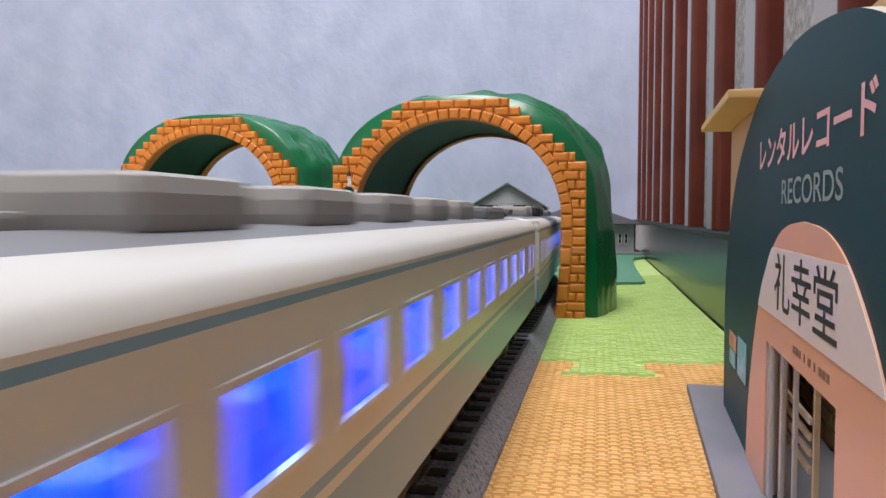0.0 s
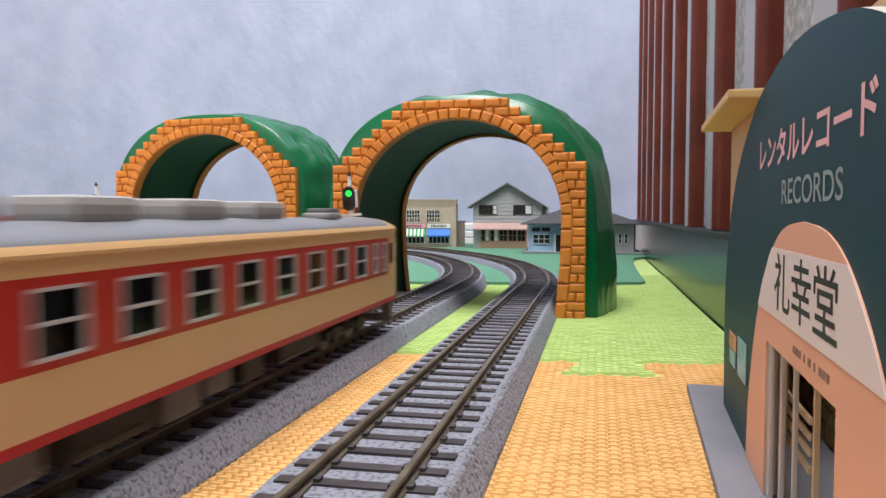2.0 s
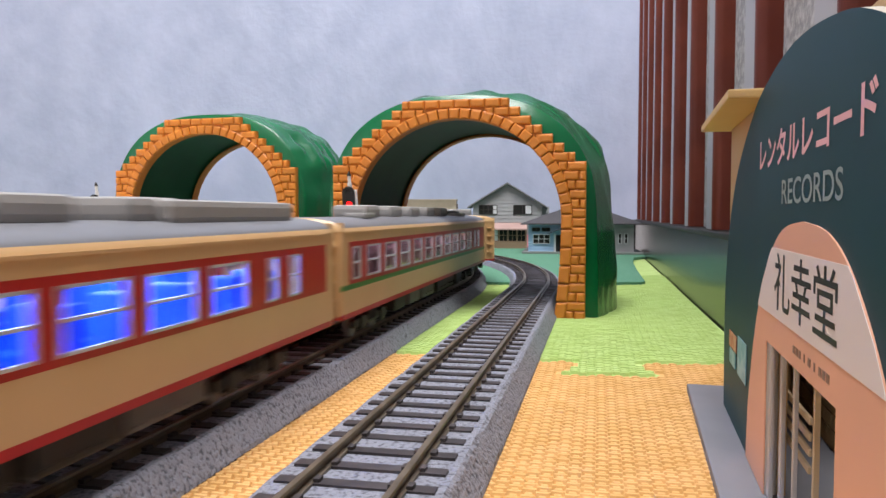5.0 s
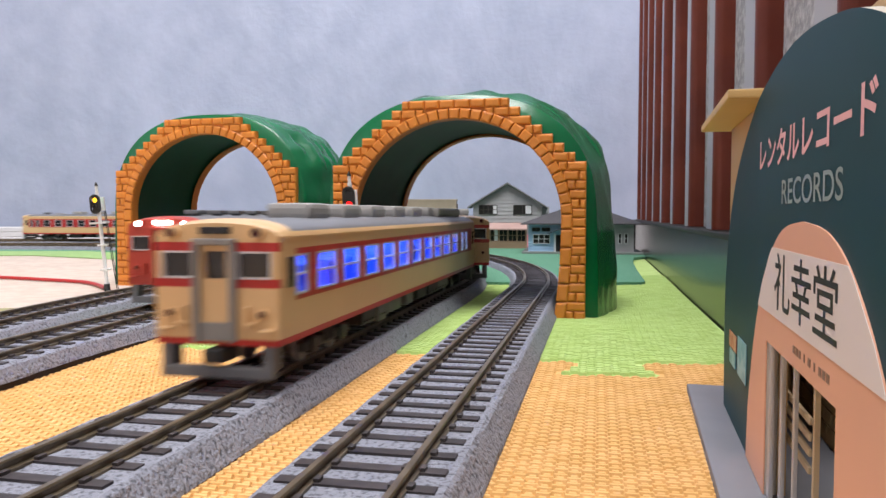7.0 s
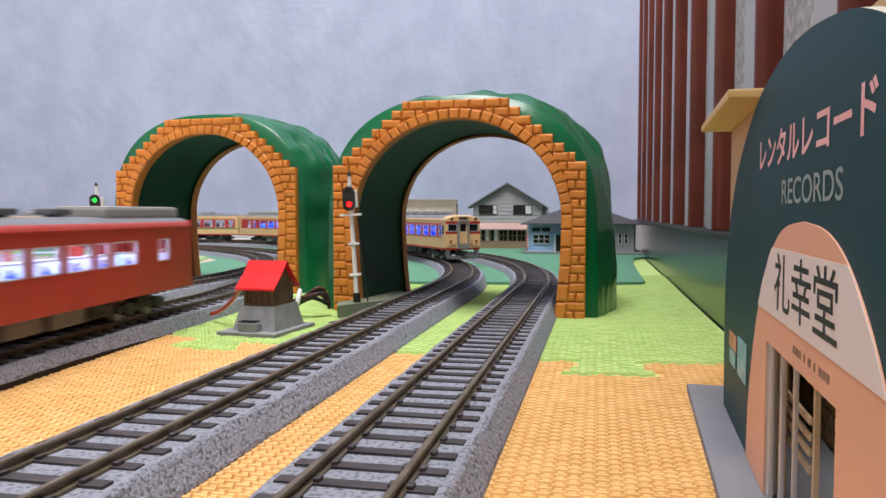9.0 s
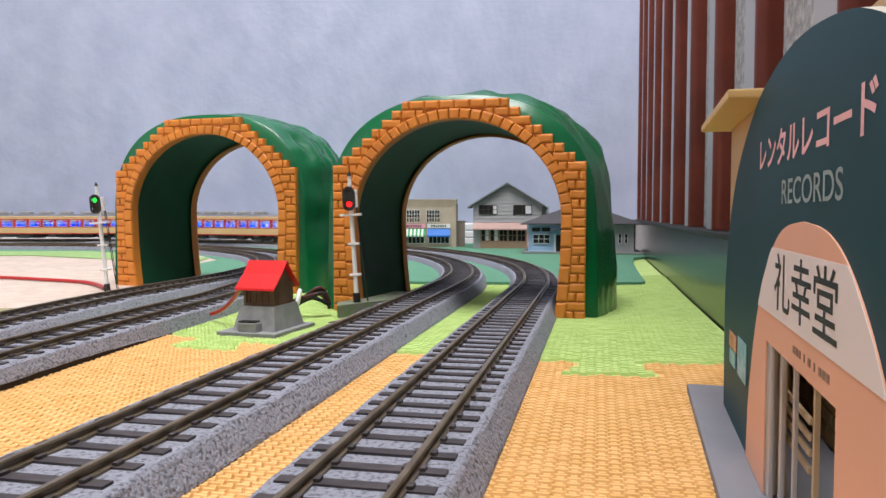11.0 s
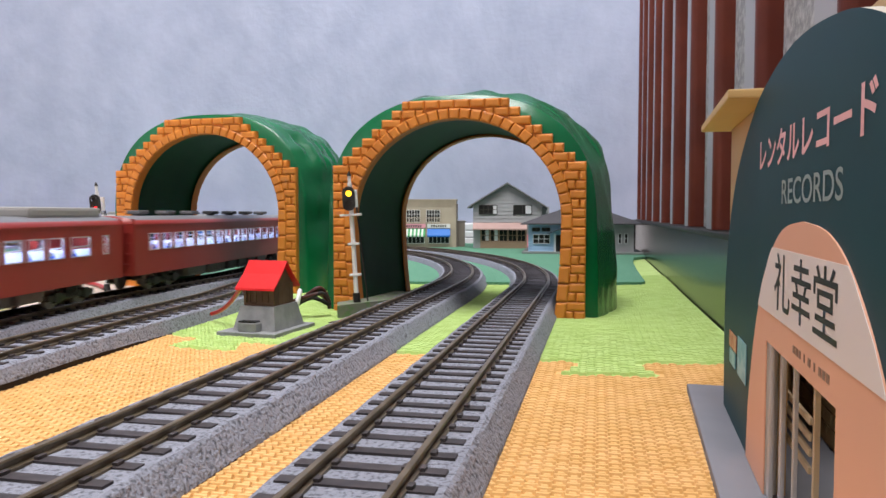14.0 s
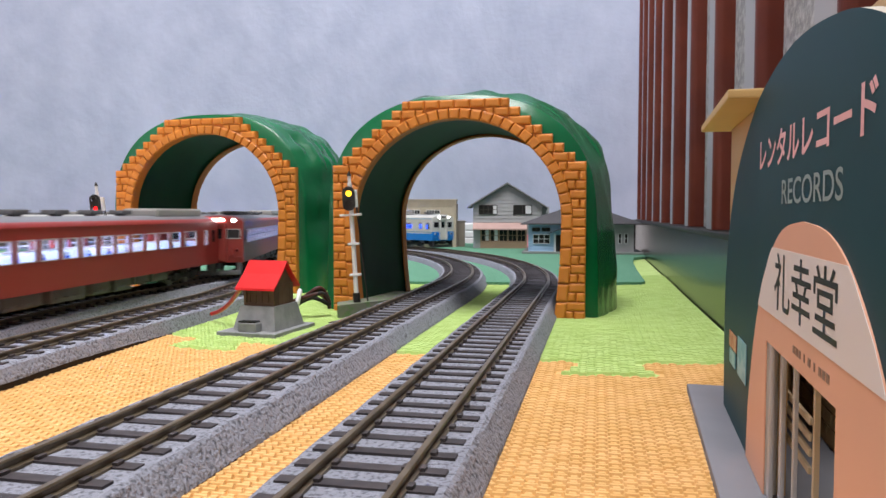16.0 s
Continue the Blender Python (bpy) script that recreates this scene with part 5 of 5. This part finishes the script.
    for s in (-1, 1):
        a, b = sorted((s * 0.0135, s * 0.0165))
        box(bm, a, b, -0.004, 0.0018, 0.0040, ZS, bevel=0.0004)
    box(bm, -0.0165, 0.0165, -0.001, 0.0020, 0.0018, 0.0050, bevel=0.0005)
    put("pilot", bm, style["pilot"])
    bm = bmesh.new()
    box(bm, -0.0026, 0.0026, -0.006, 0.0045, 0.0062, 0.0100, bevel=0.0006)
    put("coupler", bm, M["under_dark"])


def plain_end(root, y, face, material):
    m = pose(0, y, 0) if face > 0 else pose(0, y, 0, 0, 0, 180)
    bm = bmesh.new()
    box(bm, -W, W, -0.0012, -0.0002, ZS, ZG + 0.0030)
    part("end_wall", bm, material, root, at=m)
    bm = bmesh.new()
    box(bm, -0.0056, 0.0056, -0.0002, 0.0028, ZS + 0.0005, 0.0385)
    part("gangway", bm, M["under_dark"], root, at=m)
    bm = bmesh.new()
    box(bm, -0.0016, 0.0016, -0.0002, 0.0010, 0.0, 0.0007)
    step = to_mesh("end_step", bm, material)
    for z in (0.017, 0.023, 0.029, 0.035):
        for x in (-0.0140, 0.0140):
            part("end_step", step, None, root, at=m @ pose(x, 0, z))


def rail_car(style, windows, front, rear, units, label, group, lit=True, seat=None, L=CAR):
    """A rail car with its origin at rail level in the middle, driving along +y."""
    root = empty("rail_car")
    tagged(root, label, "rail car", group)
    z0, z1 = style["win"]
    windows = [(a * L / 0.298, b * L / 0.298) for a, b in windows]
    bm = bmesh.new()
    mg = style.get("margin", 0.0)
    car_side(bm, L, style["zones"], windows, z0, z1, style["band_mi"], (mg if rear == "cab" else mg * 0.6, mg if front == "cab" else mg * 0.6), 1)
    box(bm, -W + T, W - T, -L / 2, L / 2, ZS, ZS + 0.0010, 0)
    # drip rail along the gutter
    for s in (-1, 1) if style["bar"] else ():
        a, b = sorted((s * W, s * (W + 0.0004)))
        box(bm, a, b, -L / 2 + 0.004, L / 2 - 0.004, ZG - 0.0007, ZG, style["zones"][-1][2])
    part("body", bm, style["mats"], root, style["body_label"])
    part("roof", car_roof(L, style["shoulder"], rear == "cab", front == "cab"), [M["roof_grey"], style["mats"][style["zones"][-1][2]]], root, "grey roof", smooth=True)
    meshes = pane_meshes(windows, z0, z1, style["bar"])
    for w0, w1 in windows:
        g, fr = meshes[round(w1 - w0, 5)]
        for s in (-1, 1):
            p = part("window", g, None, root, at=pose(s * (W - T * 0.6), (w0 + w1) / 2, z0))
            part("window_frame", fr, None, p, at=pose(s * T * 0.55, 0, 0))
    for yy, side, face in ((L / 2, front, 1), (-L / 2, rear, -1)):
        if side == "cab":
            cab_end(root, yy, face, style)
        else:
            plain_end(root, yy, face, style["mats"][style["zones"][1][2]])
    if lit:
        part("seat_row", seat, None, root, "rows of red seats" if seat is SEATS_RED else "rows of blue seats")
        bm = bmesh.new()
        for s0 in (-1, 1):
            box(bm, *sorted((s0 * (W - T - 0.0001), s0 * (W - T - 0.0006))), -L / 2 + 0.004, L / 2 - 0.004, ZS + 0.001, z0 - 0.0003)
        box(bm, -W + 0.0016, W - 0.0016, -L / 2 + 0.004, L / 2 - 0.004, 0.0390, 0.0394)
        # lining painted blue where the light strip is bluish, to deepen the glow
        part("inner_lining", bm, M["blue_lit_lining" if style["led"] == "led_blue" else "cabin_white"], root, "inner wall lining")
        bm = bmesh.new()
        box(bm, -0.0030, 0.0030, -L / 2 + 0.015, L / 2 - 0.015, 0.0382, 0.0386)
        part("ceiling_light", bm, M[style["led"]], root, "cool white interior light strip")
    else:
        # solid block instead of a room; the darkness inside is its colour
        bm = bmesh.new()
        box(bm, -W + 0.003, W - 0.003, -L / 2 + 0.004, L / 2 - 0.004, ZS + 0.001, 0.0385)
        part("interior", bm, M["dark_window"], root, "near-black block in place of the unlit interior")
    for yy in (-L * 0.35, L * 0.35):
        bogie(root, yy)
    rng = random.Random(len(windows) * 7 + len(units))
    y = -L * 0.35 + 0.030
    while y < L * 0.35 - 0.036:
        ln = 0.010 + rng.random() * 0.018
        for s in (-1, 1):
            bm = bmesh.new()
            a, b = sorted((s * 0.0060, s * (0.0140 + rng.random() * 0.0022)))
            box(bm, a, b, y, y + ln, 0.0034 + rng.random() * 0.0022, ZS, bevel=0.0006)
            if rng.random() < 0.5:
                for k in range(3):
                    box(bm, *sorted((s * 0.0150, s * 0.0168)), y + 0.002 + k * ln * 0.28, y + 0.002 + k * ln * 0.28 + 0.0016, 0.0062, 0.0066)
            part("underfloor_box", bm, M["under_grey" if rng.random() < style["grey_share"] else "under_dark"], root)
        y += ln + 0.0025 + rng.random() * 0.005
    for kind, y in units:
        me, z = {"unit": (unit_mesh, ZR - 0.0006), "cooler": (cooler_mesh, ZR - 0.0012), "vent": (vent_mesh, ZR), "small": (small_vent_mesh, ZR - 0.0002), "housing": (housing_mesh, ZR - 0.0012), "side_vent": (vent_mesh, ZR - 0.0009)}[kind]
        part({"unit": "air_conditioner", "cooler": "roof_cooler", "housing": "roof_housing"}.get(kind, "roof_vent"), me, None, root, at=pose(0.0075 if kind == "side_vent" else 0, y, z))
    return root


def row(a, b, n, w):
    """n windows of width w at even steps from a to b."""
    return [(a + (b - a - w) * i / (n - 1), a + (b - a - w) * i / (n - 1) + w) for i in range(n)]


EXPRESS = dict(margin=0.010, bar=True,
    mats=[M["car_red"], M["cream"], M["stripe_green"]], body_label="cream body with deep red window band",
    zones=[(ZS, ZS + 0.0018, 0), (ZS + 0.0018, 0.0222, 1), (0.0222, 0.0367, 0), (0.0367, ZG, 1)], win=(0.0236, 0.0350), band_mi=0, shoulder=0.0172,
    cab_win=(0.0288, 0.0362), front_zones=[(ZS, ZS + 0.0018, 0), (ZS + 0.0018, 0.0264, 1), (0.0264, 0.0288, 0), (0.0362, 0.0386, 0), (0.0386, ZG, 1)], front_col=1, brow=1,
    front_mats=[M["car_red"], M["cream"]], brow_mat=M["cream"], body_mat=M["cream"], body=1, band=0, low=0, gang=M["grey_door"], door=M["cream"], lamp_x=0.0125, lamp_z=0.0412, lit=False, tail=False, pilot=M["under_grey"], grey_share=0.45, led="led_blue")
GREEN_EXPRESS = dict(EXPRESS, led="led_soft", zones=[(ZS, ZS + 0.0018, 0), (ZS + 0.0018, 0.0204, 1), (0.0204, 0.0222, 2), (0.0222, 0.0367, 0), (0.0367, ZG, 1)], body_label="cream body with deep red window band and green stripe")
COMMUTER = dict(bar=True,
    mats=[M["vermilion"], M["vermilion"]], body_label="plain vermilion body", zones=[(ZS, 0.020, 0), (0.020, ZG, 1)], win=(0.0246, 0.0348), band_mi=0, shoulder=0.0168,
    cab_win=(0.0280, 0.0352), front_zones=[(ZS, 0.0280, 0), (0.0352, ZG, 0)], front_col=0, brow=0, front_mats=[M["vermilion"]], brow_mat=M["vermilion"], body_mat=M["vermilion"], body=0, band=0, low=0,
    gang=M["vermilion"], door=M["vermilion"], lamp_x=0.0118, lamp_z=0.0413, lit=True, dest=M["headlight"], tail=False, pilot=M["under_grey"], grey_share=0.85, led="led_cool")
COMMUTER_DARK = dict(COMMUTER, mats=[M["dark_red"], M["dark_red"]], front_mats=[M["dark_red"]], brow_mat=M["dark_red"], body_mat=M["dark_red"], gang=M["dark_red"], door=M["dark_red"], body_label="plain brownish red body")
ISLAND = dict(bar=False,
    mats=[M["light_blue"], M["ivory"], M["stripe_blue"]], body_label="ivory body with slate blue stripes above a blue skirt",
    zones=[(ZS, 0.0200, 0), (0.0200, 0.0212, 1), (0.0212, 0.0224, 2), (0.0224, 0.0389, 1), (0.0389, 0.0397, 2), (0.0397, ZG, 1)], win=(0.0255, 0.0350), band_mi=1, shoulder=0.0125,
    cab_win=(0.0275, 0.0355), front_zones=[(ZS, 0.0225, 0), (0.0225, 0.0275, 1), (0.0355, ZG, 1)], front_col=1, brow=1, front_mats=[M["bright_blue"], M["ivory"]], brow_mat=M["ivory"], body_mat=M["bright_blue"],
    body=1, band=0, low=0, gang=M["ivory"], door=M["ivory"], lamp_x=0.0080, lamp_z=0.0416, lit=True, tail=False, pilot=M["under_dark"], grey_share=0.15, led="led_blue")

ISLAND_FRONT = dict(ISLAND, mats=[M["bright_blue"], M["ivory"], M["stripe_blue"]], body_label="ivory body above a bright blue skirt")

EXP_WINS = [(-0.1397, -0.1310)] + row(-0.1244, 0.0922, 10, 0.0165) + [(0.1030, 0.1090), (0.1160, 0.1230)]
DARK_WINS = [(-0.1414, -0.1341), (-0.1271, -0.1203)] + row(-0.1073, 0.1129, 11, 0.0124) + [(0.1200, 0.1260), (0.1310, 0.1360)]
COM_WINS = [((a + 0.005) * 1.0797, (b + 0.005) * 1.0797) for a, b in [(-0.1180, -0.1080), (-0.0890, -0.0710), (-0.0670, -0.0590)] + row(-0.0555, 0.0560, 6, 0.0152) + [(0.0582, 0.0661), (0.0786, 0.0896), (0.0920, 0.0975)]]
FAR_WINS = row(-0.1320, 0.0900, 14, 0.0128) + [(0.0960, 0.1140), (0.1270, 0.1325)]
WHITE_WINS = [(-0.1430, -0.1370), (-0.1300, -0.1220)] + row(-0.1065, 0.1080, 10, 0.0145) + [(0.1220, 0.1300), (0.1370, 0.1430)]
WHITE_TAIL = [(-0.1380, -0.1310), (-0.1200, -0.1115), (-0.1066, -0.0980)] + row(-0.0895, 0.1035, 9, 0.0148) + [(0.1160, 0.1240), (0.1330, 0.1390)]
SEATS, SEATS_SHORT = seats(CAR, 0.0312, False), seats(0.290, 0.0262, True)
SEATS_RED = SEATS.copy()
SEATS_RED.materials[0] = M["seat_red"]
EXP_UNITS = [("unit", -0.098 + 0.0345 * k) for k in range(6)] + [("cooler", 0.118 - 0.012)]
EXP_UNITS2 = [("unit", -0.085 + 0.036 * k) for k in range(5)] + [("side_vent", -0.103), ("side_vent", 0.100), ("small", 0.120)]
COM_UNITS = [("small", 0.100 - 0.031 * k) for k in range(6)] + [("cooler", -0.105)]
COM_UNITS_FAR = [("small", -0.105 + 0.031 * k) for k in range(6)] + [("cooler", 0.105)]
COM_UNITS_LEAD = [("small", -0.110 + 0.036 * k) for k in range(7)]
WHITE_UNITS = [("unit", -0.064 + 0.034 * k) for k in range(5)] + [("housing", -0.1040), ("side_vent", -0.047), ("side_vent", 0.021), ("side_vent", 0.089), ("small", 0.125)]

express = [
    rail_car(EXPRESS, DARK_WINS, "cab", "plain", EXP_UNITS2, "cream and red diesel rail car with dark unlit windows", "cream and red express train", lit=False),
    rail_car(EXPRESS, EXP_WINS, "cab", "plain", EXP_UNITS, "cream and red diesel rail car with lit blue seats", "cream and red express train", seat=SEATS),
    rail_car(GREEN_EXPRESS, EXP_WINS, "plain", "plain", EXP_UNITS2, "cream and red rail car with a thin green stripe", "cream and red express train", seat=SEATS_RED),
    rail_car(EXPRESS, EXP_WINS, "plain", "cab", EXP_UNITS, "cream and red diesel rail car with lit blue seats", "cream and red express train", seat=SEATS),
    rail_car(EXPRESS, EXP_WINS, "cab", "cab", EXP_UNITS, "cream and red diesel rail car with a cab at its tail", "cream and red express train", seat=SEATS),
]
white = [
    rail_car(ISLAND_FRONT, WHITE_WINS, "cab", "plain", WHITE_UNITS, "ivory rail car with blue skirt and lit headlights", "ivory and blue train", seat=SEATS),
    rail_car(ISLAND, WHITE_WINS, "plain", "plain", WHITE_UNITS, "ivory rail car with slate blue stripes and lit blue seats", "ivory and blue train", seat=SEATS),
    rail_car(ISLAND, WHITE_TAIL, "plain", "plain", WHITE_UNITS, "ivory rail car with slate blue stripes and rounded white roof edge", "ivory and blue train", seat=SEATS),
]
red_near = [
    rail_car(COMMUTER, COM_WINS, "cab", "plain", COM_UNITS, "vermilion commuter rail car with lit twin headlights", "vermilion two-car train", seat=SEATS_SHORT, L=0.276),
    rail_car(COMMUTER, COM_WINS, "cab", "plain", COM_UNITS, "vermilion commuter rail car with large roof cooler at its tail", "vermilion two-car train", seat=SEATS_SHORT, L=0.276),
]
red_far = [
    rail_car(COMMUTER_DARK, FAR_WINS, "plain", "plain", COM_UNITS_LEAD, "vermilion commuter rail car leading the four-car train", "vermilion four-car train", seat=SEATS_SHORT, L=0.295),
    rail_car(COMMUTER_DARK, FAR_WINS, "plain", "cab", COM_UNITS_FAR, "vermilion commuter rail car with cab at its tail", "vermilion four-car train", seat=SEATS_SHORT, L=0.295),
    rail_car(COMMUTER_DARK, FAR_WINS, "cab", "plain", COM_UNITS_FAR, "vermilion commuter rail car with lit headlights at the joint", "vermilion four-car train", seat=SEATS_SHORT, L=0.295),
    rail_car(COMMUTER_DARK, FAR_WINS, "plain", "cab", COM_UNITS_FAR, "vermilion commuter rail car at the end of the train", "vermilion four-car train", seat=SEATS_SHORT, L=0.295),
]


def place(line, s, sense, L):
    """Pose of a car whose middle is at s; both bogies sit on the line. sense: +1 drives towards growing s."""
    h = L * 0.35
    a, b = line.at(s - h), line.at(s + h)
    mid, d = (a + b) / 2, (b - a) * sense
    return pose(mid[0], mid[1], RAIL, 0, 0, math.degrees(math.atan2(-d[0], d[1])))


def motions():
    # express away from the camera, ivory and two-car trains towards it, four-car train away from it
    for cars, key, head, speed, sense, pitch, L in ((express, "b", -0.770, 0.291, 1, PITCH, CAR), (white, "a", -0.816, -0.302, -1, PITCH, CAR), (red_near, "c", 1.982, -0.303, -1, 0.283, 0.276), (red_far, "d", -2.757, 0.210, 1, 0.302, 0.295)):
        line = LINES[key]
        for i, car in enumerate(cars):
            rows = []
            for k in range(65):
                t = k * 0.25
                gone = speed * t
                if key == "b" and t > 7.0:        # the express slows down on the far curve
                    gone -= 0.027 * (t - 7.0) * min(1.0, (t - 7.0) / 2.0)
                if key == "a" and t > 2.5:        # the ivory train eases off once out of sight
                    gone += 0.0246 * (t - 2.5)
                if key == "c":                    # the two-car train runs quicker round the far curve
                    gone = np.interp(t, (0.0, 5.5, 7.0, 7.5, 7.8, 16.0), (0.0, -1.6665, -2.135, -2.278, -2.3685, -4.5825))
                rows.append((t, place(line, head + gone - sense * (pitch * i + L / 2), sense, L)))
            walk(car, rows)
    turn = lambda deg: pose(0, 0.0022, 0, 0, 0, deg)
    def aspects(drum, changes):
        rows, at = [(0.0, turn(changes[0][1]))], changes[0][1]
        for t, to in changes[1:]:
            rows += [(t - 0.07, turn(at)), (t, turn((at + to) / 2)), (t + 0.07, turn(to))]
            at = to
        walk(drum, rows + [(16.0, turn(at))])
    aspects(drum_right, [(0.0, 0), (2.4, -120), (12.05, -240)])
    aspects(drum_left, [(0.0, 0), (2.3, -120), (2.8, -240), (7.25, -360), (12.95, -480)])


motions()
